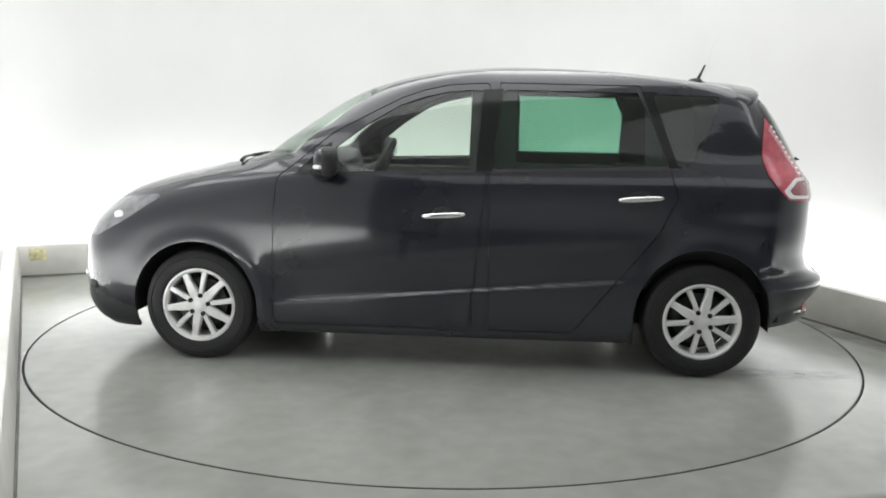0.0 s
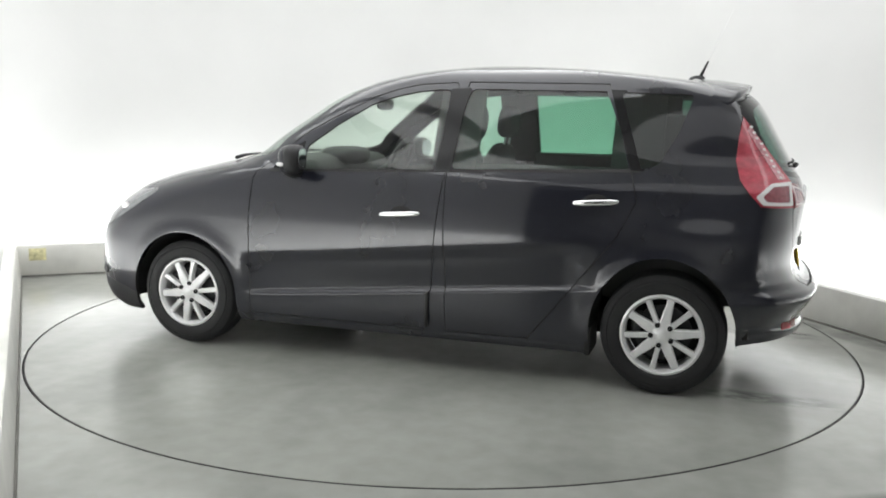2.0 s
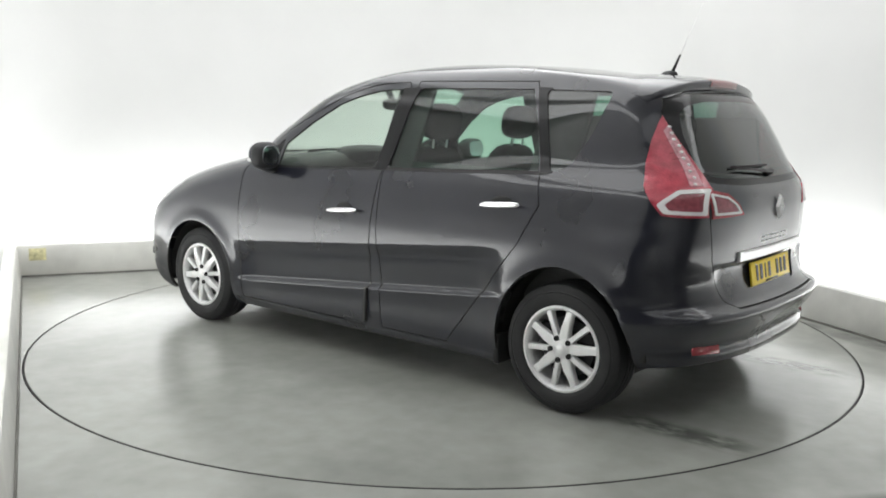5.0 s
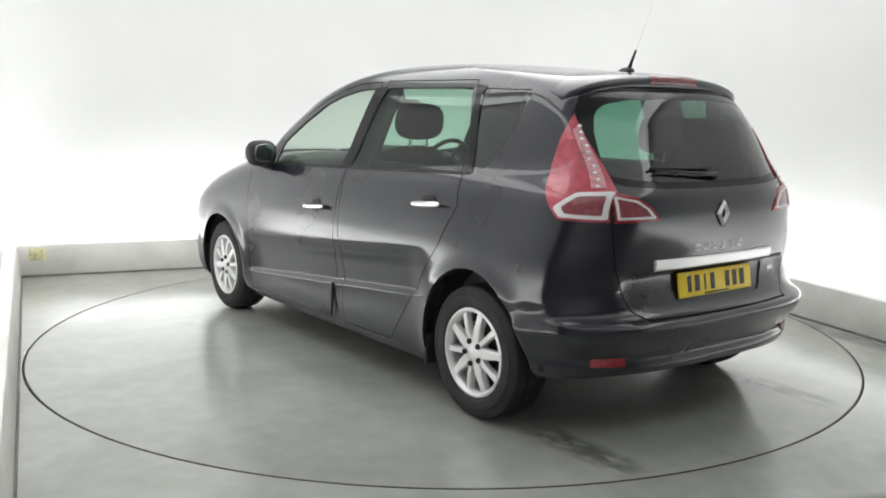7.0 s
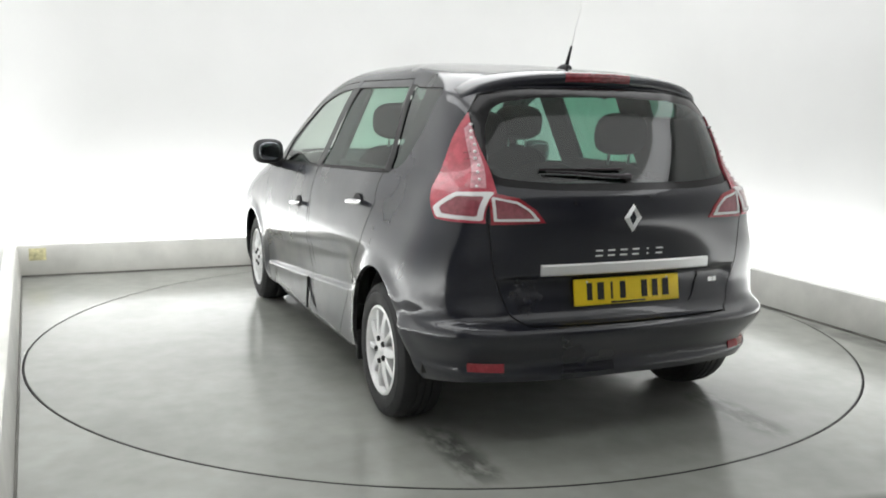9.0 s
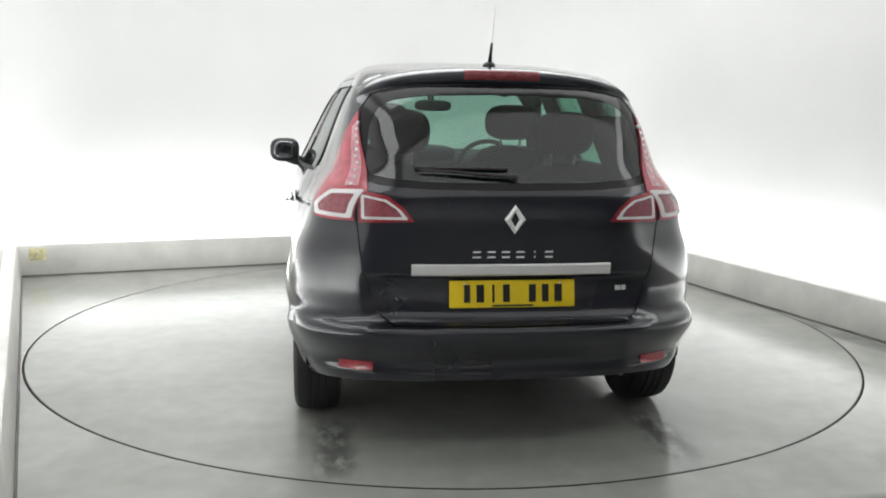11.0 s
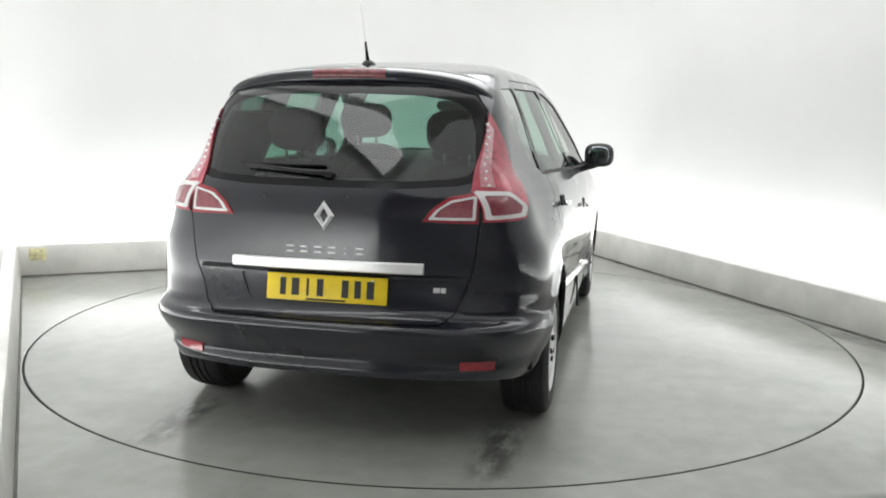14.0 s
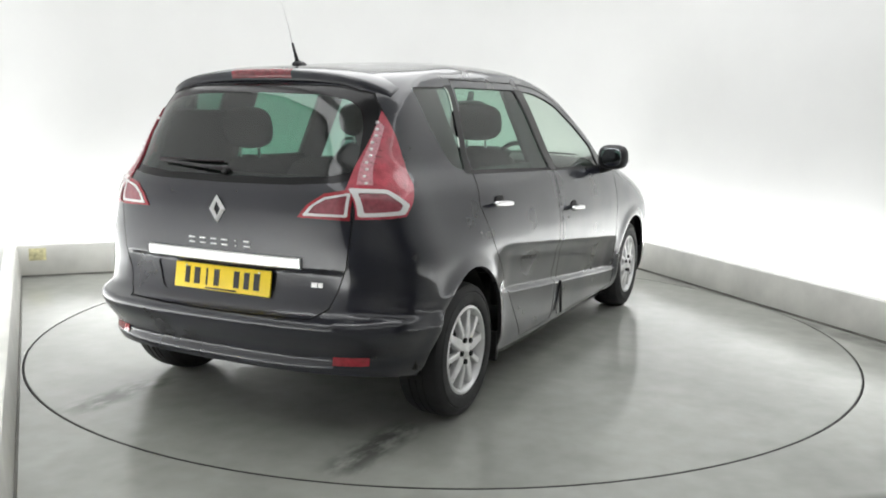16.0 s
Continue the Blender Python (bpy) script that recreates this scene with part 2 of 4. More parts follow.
def strip_wall(name, inner, outer, z0, z1, mat, bevel=0.0):
    bm = bmesh.new()
    ring = []
    for p, q in zip(inner, outer):
        ring.append([bm.verts.new((p.x, p.y, z0)), bm.verts.new((p.x, p.y, z1)), bm.verts.new((q.x, q.y, z1)), bm.verts.new((q.x, q.y, z0))])
    for a, b in zip(ring, ring[1:]):
        for i in range(4):
            bm.faces.new((a[i], a[(i + 1) % 4], b[(i + 1) % 4], b[i]))
    bm.faces.new(ring[0])
    bm.faces.new(ring[-1][::-1])
    bm.normal_update()
    for e in bm.edges:
        if len(e.link_faces) == 2 and e.calc_face_angle(0) > 0.5:
            e.smooth = False
    return tagged(new(name, finish(bm, name, mat)), kind="structure")


def straight_kerb(name, p, q, n, label, lean=0.0):
    d = (q - p)
    m = Matrix.Translation((*((p + q) / 2 + n * (KERB_T / 2 + abs(lean) * 0.0023)), KERB_H / 2)) @ Matrix.Rotation(math.atan2(d.y, d.x), 4, "Z") @ Matrix.Rotation(radians(lean), 4, "X")
    ob = new(name, finish(box((d.length, KERB_T, KERB_H), m, 0.008), name, KERB))
    return tagged(ob, label, kind="structure")


def joint(name, p, q, n):
    """Thin dark strip where a kerb meets the floor."""
    d = q - p
    m = Matrix.Translation((*((p + q) / 2 - n * 0.004), 0.006)) @ Matrix.Rotation(math.atan2(d.y, d.x), 4, "Z")
    tagged(new(name, finish(box((d.length, 0.012, 0.016), m, 0.004), name, KERB_FOOT)), "dark line at the foot of the kerb", kind="structure")


NL, NB = Vector((DIR_LEFT.y, -DIR_LEFT.x)), Vector((-DIR_BACK.y, DIR_BACK.x))
straight_kerb("kerb_left", END_L, CORNER_L + NL * 0.0, NL, "low cream painted kerb along the side of the bay", -5.0)
straight_kerb("kerb_back", CORNER_L - DIR_BACK * KERB_T, CORNER_R + DIR_BACK * KERB_T, NB, "low cream painted kerb along the back of the bay")
straight_kerb("kerb_right", CORNER_R, END_R, NORMAL_RIGHT, "low cream painted kerb with scuffs beside the turntable")
m = Matrix.Translation((*(CORNER_L + DIR_BACK * 0.13 - NB * 0.001), KERB_H - 0.075)) @ Matrix.Rotation(radians(22.3), 4, "Z")
tagged(new("tape_mark", finish(box((0.13, 0.004, 0.10), m, 0.0015), "tape_mark", TAPE)), "faded yellow tape patch stuck on the kerb", "tape")
joint("trim_left", END_L, CORNER_L + DIR_LEFT * 0.01, NL)
joint("trim_back", CORNER_L, CORNER_R, NB)
joint("trim_right", CORNER_R + DIR_RIGHT * 0.01, END_R, NORMAL_RIGHT)
WALL_D = KERB_T + TROUGH
strip_wall("wall_cyclorama", offset_path(WALL_D, 1.1), offset_path(WALL_D + 0.12, 1.1), -0.02, CEIL, WALL)


def ring_floor(name, r, half, mat, n=144):
    """A square sheet with a round hole."""
    bm = bmesh.new()
    inn, out, low = [], [], []
    for i in range(n):
        a = i * math.tau / n
        c, s = math.cos(a), math.sin(a)
        inn.append(bm.verts.new((r * c, r * s, 0)))
        low.append(bm.verts.new((r * c, r * s, -0.05)))
        k = half / max(abs(c), abs(s))
        out.append(bm.verts.new((k * c, k * s, 0)))
    for i in range(n):
        j = (i + 1) % n
        bm.faces.new((inn[i], out[i], out[j], inn[j]))
        bm.faces.new((low[i], inn[i], inn[j], low[j]))
    return tagged(new(name, finish(bm, name, mat, False)), "grey-green epoxy screed floor with damp stains and a dark streak", kind="structure")


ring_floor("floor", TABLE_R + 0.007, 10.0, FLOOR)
turntable = tagged(new("turntable"), "round grey screed turntable flush with the floor, tyre-marked", "turntable")
bm = bmesh.new()
bmesh.ops.create_cone(bm, cap_ends=True, segments=144, radius1=TABLE_R - 0.007, radius2=TABLE_R - 0.007, depth=0.05, matrix=pose(0, 0, -0.025))
for e in bm.edges:
    if e.calc_face_angle(0) > 0.7:
        e.smooth = False
part("deck", bm, TABLE, turntable)
part("rim", lathe([(TABLE_R - 0.0065, -0.05), (TABLE_R - 0.0065, -0.001), (TABLE_R + 0.001, -0.001), (TABLE_R + 0.001, -0.05)], pose(0, 0, 0, 90), 144), PIT, turntable, "dark steel edge ring of the turntable")
bm = bmesh.new()
bmesh.ops.create_cone(bm, cap_ends=True, segments=96, radius1=TABLE_R + 0.2, radius2=TABLE_R + 0.2, depth=0.02, matrix=pose(0, 0, -0.07))
tagged(new("pit", finish(bm, "pit", PIT)), "dark pit under the turntable", kind="structure")

# the studio round the camera: plain walls and ceiling
WEST, EAST, SOUTH, NORTH = -4.8, 5.8, -6.6, 4.8
for name, size, m in (("wall_front", (EAST - WEST, 0.15, CEIL), pose((EAST + WEST) / 2, SOUTH, CEIL / 2)), ("wall_east", (0.15, NORTH - SOUTH, CEIL), pose(EAST, (NORTH + SOUTH) / 2, CEIL / 2)),
                      ("wall_west", (0.15, NORTH - SOUTH, CEIL), pose(WEST, (NORTH + SOUTH) / 2, CEIL / 2)), ("wall_north", (EAST - WEST, 0.15, CEIL), pose((EAST + WEST) / 2, NORTH, CEIL / 2))):
    tagged(new(name, finish(box(size, m), name, STUDIO)), "plain grey studio wall", kind="structure")
tagged(new("ceiling", finish(box((EAST - WEST + 0.3, NORTH - SOUTH + 0.3, 0.1), pose((EAST + WEST) / 2, (NORTH + SOUTH) / 2, CEIL + 0.05)), "ceiling", STUDIO_CEIL)), "white painted ceiling", kind="structure")
# ---- lamps: a softbox over the turntable and strips hidden behind the kerbs ----
area("softbox", pose(0.0, 0.2, CEIL - 0.12, 0, 0, ROOM_TURN), 4.1, 4.3, 132, (0.985, 0.993, 1.0))


area("softbox_front", BAY @ pose(0.0, -3.95, CEIL - 0.12), 5.2, 1.7, 19, (0.985, 0.993, 1.0))


def edge_strip(name, p, d, n, start, length, watts):
    """A light strip under the ceiling along a wall."""
    mid = p + d * (start + length / 2) + n * (WALL_D - 0.36)
    area(name, Matrix.Translation((mid.x, mid.y, CEIL - 0.10)) @ Matrix.Rotation(math.atan2(d.y, d.x), 4, "Z"), length, 0.5, watts, (0.985, 0.993, 1.0))


edge_strip("strip_light_left", CORNER_L, DIR_LEFT, NL, 0.4, 5.2, 20)
edge_strip("strip_light_right", CORNER_R, DIR_RIGHT, NORMAL_RIGHT, 0.4, 7.0, 22)


def cove(name, p, q, n, watts):
    d = q - p
    mid = (p + q) / 2 + n * (KERB_T + 0.07)
    turn = Matrix.Rotation(math.atan2(d.y, d.x), 4, "Z")
    area(name, Matrix.Translation((mid.x, mid.y, 0.16)) @ turn @ pose(0, 0, 0, 150 if n.dot(Vector((-d.y, d.x))) > 0 else -150), d.length, 0.10, watts, (0.98, 0.995, 1.0))


cove("cove_light_back", CORNER_L + DIR_BACK * 0.2, CORNER_R - DIR_BACK * 0.2, NB, 50)
cove("cove_light_right", CORNER_R + DIR_RIGHT * 0.2, CORNER_R + DIR_RIGHT * 8.6, NORMAL_RIGHT, 68)
cove("cove_light_left", END_L, CORNER_L + DIR_LEFT * 0.2, NL, 80)
# ---- body surface of the car: plan outlines stacked by height ----
def pchip(xs, ys):
    xs, ys = np.array(xs, float), np.array(ys, float)
    h, d = np.diff(xs), np.diff(ys) / np.diff(xs)
    m = np.zeros(len(xs))
    for i in range(1, len(xs) - 1):
        if d[i - 1] * d[i] > 0:
            w1, w2 = 2 * h[i] + h[i - 1], h[i] + 2 * h[i - 1]
            m[i] = (w1 + w2) / (w1 / d[i - 1] + w2 / d[i])
    m[0], m[-1] = d[0], d[-1]

    def f(x):
        x = np.clip(x, xs[0], xs[-1])
        i = np.clip(np.searchsorted(xs, x) - 1, 0, len(xs) - 2)
        t = (x - xs[i]) / h[i]
        return ((1 + 2 * t) * (1 - t) ** 2 * ys[i] + t * (1 - t) ** 2 * h[i] * m[i] + t * t * (3 - 2 * t) * ys[i + 1] + t * t * (t - 1) * h[i] * m[i + 1])
    return f


def steps(text):
    rows = [tuple(float(v) for v in r.split()) for r in text.split(",")]
    return pchip([r[0] for r in rows], [r[1] for r in rows])


# height, then nose / tail / half width / length of the rounded ends / their squareness
nose = steps(".15 2.09, .22 2.155, .3 2.185, .43 2.195, .57 2.185, .7 2.15, .8 2.08, .9 1.95, .97 1.755, 1.024 1.54, 1.066 1.36, 1.1 1.23, 1.13 1.15, 1.21 1.04, 1.33 .86, 1.45 .675, 1.5 .575, 1.55 .44, 1.58 .33, 1.61 .19, 1.63 .06, 1.645 -.1, 1.655 -.34")
tail = steps(".15 -1.94, .2 -2.0, .25 -2.035, .29 -2.064, .325 -2.072, .345 -2.060, .362 -2.054, .385 -2.064, .42 -2.088, .46 -2.112, .50 -2.126, .518 -2.120, .528 -2.10, .545 -2.062, .58 -2.035, .66 -2.018, .75 -2.02, .95 -2.03, 1.03 -2.015, 1.1 -1.98, 1.3 -1.87, 1.42 -1.80, 1.48 -1.75, 1.52 -1.68, 1.55 -1.58, 1.57 -1.46, 1.59 -1.3, 1.62 -1.05, 1.64 -.78, 1.65 -.56, 1.655 -.36")
half_w = steps(".15 .875, .2 .91, .3 .928, .45 .936, .6 .945, .75 .947, .85 .938, .95 .92, 1.03 .898, 1.08 .876, 1.12 .855, 1.3 .77, 1.4 .722, 1.46 .69, 1.5 .664, 1.53 .645, 1.555 .627, 1.575 .607, 1.595 .578, 1.612 .535, 1.628 .465, 1.64 .37, 1.65 .23, 1.655 .005")
cap_f = steps(".15 .46, .55 .48, .7 .55, .8 .70, .95 .95, 1.06 .85, 1.13 .55, 1.3 .42, 1.5 .38, 1.6 .4, 1.655 .4")
cap_r = steps(".15 .5, .5 .5, .7 .46, 1.0 .42, 1.3 .38, 1.5 .36, 1.6 .36, 1.655 .36")
sq_f = steps(".15 3.3, .6 3.3, .8 3.2, 1.0 3.1, 1.1 2.7, 1.13 2.5, 1.5 2.3, 1.655 2.0")
sq_r = steps(".15 3.0, .6 3.0, 1.0 3.2, 1.3 3.4, 1.5 3.0, 1.6 2.4, 1.655 2.0")
Z_TOP = 1.655
HUB_X, HUB_Z, TYRE_R, ARCH_R = 1.376, 0.295, 0.313, 0.352


def smooth(a, b, x):
    t = np.clip((x - a) / (b - a), 0, 1)
    return t * t * (3 - 2 * t)


def sculpt(x, z):
    """How far the flank stands out from the plain outline."""
    between = smooth(1.02, 0.80, x) * smooth(-1.06, -0.85, x)
    crease, line = 0.63 - 0.09 * x, 0.415 - 0.09 * x
    d = -(0.020 * smooth(crease + 0.02, crease - 0.05, z) + 0.016 * smooth(crease - 0.03, line, z)) * between
    d = d + 0.026 * smooth(line + 0.008, line - 0.010, z) * between
    for hx in (HUB_X, -HUB_X):
        r = np.hypot(x - hx, z - HUB_Z - 0.02)
        d = d + 0.016 * np.exp(-((r - ARCH_R) / 0.05) ** 2) * smooth(0.15, 0.3, z)
    return d


# how far the tail's flanks stand out (+) or in (-) of the plain taper, by height
haunch = steps(".15 -.06, .25 -.035, .3 -.018, .36 .002, .42 .020, .48 .030, .50 .024, .53 .018, .6 .026, .7 .018, .8 0, .9 -.028, 1.03 -.038, 1.12 -.034, 1.2 -.020, 1.3 -.004, 1.42 .012, 1.5 .016, 1.58 .010, 1.655 0")


# the hollow in the lower tailgate, under its crease
scoop = steps(".15 0, .55 0, .58 .003, .64 .011, .69 .018, .708 .019, .716 .014, .724 0, 1.0 0, 1.655 0")


def outline(z, front, side, back):
    """Half a plan outline at height z, from the nose round the flank to the tail."""
    xf, xr, w = float(nose(z)), float(tail(z)), float(half_w(z))
    lf, lr = float(cap_f(z)), float(cap_r(z))
    total = xf - xr
    lf, lr = min(lf, total * 0.45), min(lr, total * 0.45)
    pf, pr = 2 / float(sq_f(z)), 2 / float(sq_r(z))
    a = np.linspace(0, math.pi / 2, front)
    x1, y1 = xf - lf + lf * np.cos(a) ** pf, np.sin(a) ** pf
    x2 = np.linspace(xf - lf, xr + lr, side + 2)[1:-1]
    b = np.linspace(math.pi / 2, 0, back)
    x3, y3 = xr + lr - lr * np.cos(b) ** pr, np.sin(b) ** pr
    x = np.concatenate([x1, x2, x3])
    y = np.concatenate([y1, np.ones(side), y3]) * w * (1 - (0.041 + 0.03 * smooth(1.0, 1.2, z)) * (np.minimum(x - 0.9, 0.0) / 2) ** 2)
    y = y + float(haunch(z)) * smooth(-1.0, -1.62, x) * smooth(0.2, 0.6, y)
    y[0] = y[-1] = 0
    x[-back:] += float(scoop(z)) * smooth(0.60, 0.53, y[-back:])
    return x, y + sculpt(x, z) * smooth(0.75, 0.86, y)


def body_grid(front=40, side=110, back=40):
    t = np.linspace(0, 1, 40)
    zs = np.concatenate([np.linspace(0.15, 1.15, 90)[:-1], np.linspace(1.15, 1.5, 28)[:-1], Z_TOP - (Z_TOP - 1.5) * (1 - t) ** 1.6])
    rows = []
    for z in zs:
        x, y = outline(z, front, side, back)
        rows.append(np.stack([x, y, np.full_like(x, z)], -1))
    return np.array(rows)
# ---- the car: panels cut out of one body surface ----
FRONT_N, SIDE_N, BACK_N = 40, 110, 40


def half_shell():
    g = body_grid(FRONT_N, SIDE_N, BACK_N)
    bm = bmesh.new()
    lay, col = bm.faces.layers.int.new("panel"), bm.faces.layers.int.new("col")
    rows = [[bm.verts.new(p) for p in row] for row in g.tolist()]
    for a, b in zip(rows, rows[1:]):
        for i in range(len(a) - 1):
            f = bm.faces.new((a[i], a[i + 1], b[i + 1], b[i]))
            f[col] = i
    bm.normal_update()
    return bm, lay, col


shell, LAY, COL = half_shell()
IDS = {"shell": 0}


def carve(name, poly, plane="xz", where=None, only=("shell",)):
    """Cut the convex outline poly, drawn in a side (xz), rear (yz) or plan (xy) view, out of the shell as a panel."""
    ids = {IDS[o] for o in only}
    IDS.setdefault(name, len(IDS))
    i, j = {"xz": (0, 2), "yz": (1, 2), "xy": (0, 1)}[plane]
    lo = [min(p[k] for p in poly) - 0.06 for k in (0, 1)]
    hi = [max(p[k] for p in poly) + 0.06 for k in (0, 1)]
    faces = []
    for f in shell.faces:
        if f[LAY] in ids:
            c = f.calc_center_median()
            if lo[0] < c[i] < hi[0] and lo[1] < c[j] < hi[1] and (where is None or where(c, f[COL])):
                faces.append(f)
    area2 = sum(p[0] * q[1] - q[0] * p[1] for p, q in zip(poly, poly[1:] + poly[:1]))
    if area2 < 0:
        poly = poly[::-1]
    for p, q in zip(poly, poly[1:] + poly[:1]):
        no, co = [0.0] * 3, [0.0] * 3
        no[i], no[j] = q[1] - p[1], p[0] - q[0]
        co[i], co[j] = p
        no, co = Vector(no).normalized(), Vector(co)
        geom = set(faces)
        for f in faces:
            geom.update(f.edges)
            geom.update(f.verts)
        res = bmesh.ops.bisect_plane(shell, geom=list(geom), dist=1e-5, plane_co=co, plane_no=no)
        faces = [f for f in res["geom"] if isinstance(f, bmesh.types.BMFace) and (f.calc_center_median() - co).dot(no) < 0]
    for f in faces:
        f[LAY] = IDS[name]


def lift(name, mirror=0, gap=0.0, depth=0.0, push=0.0):
    """The panel as a bmesh of its own. mirror 0: as it is, 1: its twin on the other flank, 2: both halves joined.
    gap: shut line round it; depth: the flange folded inwards; push: the whole panel moved along its normals."""
    pid = IDS[name]
    out = bmesh.new()
    seen = {}
    for f in shell.faces:
        if f[LAY] == pid:
            vs = []
            for v in f.verts:
                if v not in seen:
                    seen[v] = out.verts.new(v.co)
                vs.append(seen[v])
            out.faces.new(vs)
    if mirror == 2:
        geom = bmesh.ops.duplicate(out, geom=list(out.verts) + list(out.edges) + list(out.faces))["geom"]
        for v in geom:
            if isinstance(v, bmesh.types.BMVert):
                v.co.y = -v.co.y
        bmesh.ops.reverse_faces(out, faces=[f for f in geom if isinstance(f, bmesh.types.BMFace)])
        bmesh.ops.remove_doubles(out, verts=[v for v in out.verts if abs(v.co.y) < 2e-4], dist=4e-4)
    out.normal_update()
    if push:
        shift = [(v, v.normal * push) for v in out.verts]
        for v, d in shift:
            v.co += d
    edges = [e for e in out.edges if len(e.link_faces) == 1]
    if gap:
        move = {}
        for e in edges:
            f = e.link_faces[0]
            t = (e.verts[1].co - e.verts[0].co)
            inward = f.normal.cross(t)
            if inward.length < 1e-12:
                continue
            inward.normalize()
            if inward.dot(f.calc_center_median() - e.verts[0].co) < 0:
                inward = -inward
            for v in e.verts:
                move[v] = move.get(v, Vector()) + inward
        for v, d in move.items():
            if d.length > 1e-9:
                v.co += d.normalized() * gap
    if depth:
        normals = {v: v.normal.copy() for v in out.verts}
        src = {}
        for e in edges:
            e.smooth = False
            for v in e.verts:
                if v not in src:
                    src[v] = out.verts.new(v.co - normals[v] * depth)
            a, b = e.verts
            try:
                out.faces.new((a, b, src[b], src[a])).material_index = 1
            except ValueError:
                pass
    if mirror == 1:
        for v in out.verts:
            v.co.y = -v.co.y
        bmesh.ops.reverse_faces(out, faces=list(out.faces))
    return out


def arc(cx, cz, rx, rz, a0, a1, n):
    return [(cx + rx * math.cos(radians(a0 + (a1 - a0) * i / n)), cz + rz * math.sin(radians(a0 + (a1 - a0) * i / n))) for i in range(n + 1)]


def offset(poly, d):
    """A convex outline with every edge moved inwards by d."""
    if sum(p[0] * q[1] - q[0] * p[1] for p, q in zip(poly, poly[1:] + poly[:1])) < 0:
        poly = poly[::-1]
    lines = []
    for p, q in zip(poly, poly[1:] + poly[:1]):
        t = (Vector(q) - Vector(p))
        if t.length > 1e-6:
            t.normalize()
            lines.append((Vector(p) + Vector((-t.y, t.x)) * d, t))
    out = []
    for (p, t), (q, u) in zip(lines[-1:] + lines[:-1], lines):
        k = t.x * u.y - t.y * u.x
        out.append(tuple(q) if abs(k) < 1e-6 else tuple(p + t * (((q.x - p.x) * u.y - (q.y - p.y) * u.x) / k)))
    return out


def carve_fitted(name, poly, plane="xz", where=None, gap=0.005):
    """A panel with a shut line of that width round it."""
    carve(name + "_seam", poly, plane, where)
    carve(name, offset(poly, gap), plane, where, (name + "_seam",))


def round_corners(poly, r, n=4):
    out = []
    for k, c in enumerate(poly):
        c, a, b = Vector(c), Vector(poly[k - 1]), Vector(poly[(k + 1) % len(poly)])
        u, v = a - c, b - c
        if u.angle(v) > 2.75:
            out.append(tuple(c))
            continue
        ra = min(r, u.length * 0.45, v.length * 0.45)
        p, q = c + u.normalized() * ra, c + v.normalized() * ra
        for i in range(n + 1):
            t = i / n
            out.append(tuple(p * (1 - t) ** 2 + c * 2 * t * (1 - t) + q * t * t))
    return out


def flank(c, k):
    return c.y > 0.45


def at_tail(c, k):
    return k >= FRONT_N + SIDE_N - 4


def at_nose(c, k):
    return k < FRONT_N + 2


ARCH_F = arc(HUB_X + 0.015, HUB_Z, 0.350, 0.362, 0, 180, 26) + [(HUB_X - 0.335, 0.1), (HUB_X + 0.365, 0.1)]
ARCH_B = arc(-HUB_X + 0.006, HUB_Z, 0.360, 0.392, 0, 180, 26) + [(-HUB_X - 0.354, 0.1), (-HUB_X + 0.366, 0.1)]
carve("arch", ARCH_F, where=lambda c, k: c.y > 0.6)
carve("arch", ARCH_B, where=lambda c, k: c.y > 0.6)
carve("arch", [(-2.4, 0.05), (-1.58, 0.05), (-1.60, 0.215), (-1.75, 0.262), (-2.0, 0.295), (-2.4, 0.315)], where=lambda c, k: c.x < -1.5)
carve("windscreen", round_corners([(-0.02, 1.042), (0.35, 1.050), (0.62, 1.075), (0.79, 1.120), (0.700, 1.324), (0.632, 1.458), (0.56, 1.525), (0.30, 1.575), (-0.02, 1.588)], 0.04), "yz", at_nose)
WINDOW = round_corners([(-0.02, 1.098), (0.32, 1.10), (0.50, 1.112), (0.575, 1.126), (0.592, 1.16), (0.575, 1.30), (0.545, 1.385), (0.485, 1.425), (0.34, 1.446), (-0.02, 1.456)], 0.06)
LAMP = [(-1.690, 1.378), (-1.676, 1.267), (-1.671, 1.163), (-1.697, 1.070), (-1.748, 1.005), (-1.800, 0.950), (-1.86, 0.944), (-1.949, 0.942), (-1.934, 1.060)]
carve("tail_lamp", LAMP, where=flank)
BORDER = [(-0.02, 1.066), (0.36, 1.071), (0.54, 1.084), (0.612, 1.102), (0.634, 1.15), (0.622, 1.30), (0.598, 1.40), (0.555, 1.452), (0.40, 1.484), (-0.02, 1.500)]
carve("window_border", BORDER, "yz", at_tail)
carve("rear_window", WINDOW, "yz", at_tail, ("window_border",))
LOW = round_corners([(-1.838, 1.056), (-1.772, 0.994), (-1.806, 0.957), (-1.944, 0.951), (-1.931, 1.062)], 0.010, 3)
carve("lamp_frame", LOW, where=flank, only=("tail_lamp",))
LOW_IN = round_corners([(-1.850, 1.041), (-1.804, 0.996), (-1.824, 0.972), (-1.930, 0.967), (-1.921, 1.045)], 0.008, 3)
carve("lamp_strip", [(-1.722, 1.338), (-1.712, 1.310), (-1.868, 1.074), (-1.905, 1.076)], where=flank, only=("tail_lamp",))
carve("lamp_lens", LOW_IN, where=flank, only=("lamp_frame",))
GATE_LAMP = [(0.622, 1.062), (0.622, 0.936), (0.405, 0.944), (0.445, 0.995), (0.507, 1.040)]
carve("gate_lamp", GATE_LAMP, "yz", at_tail)
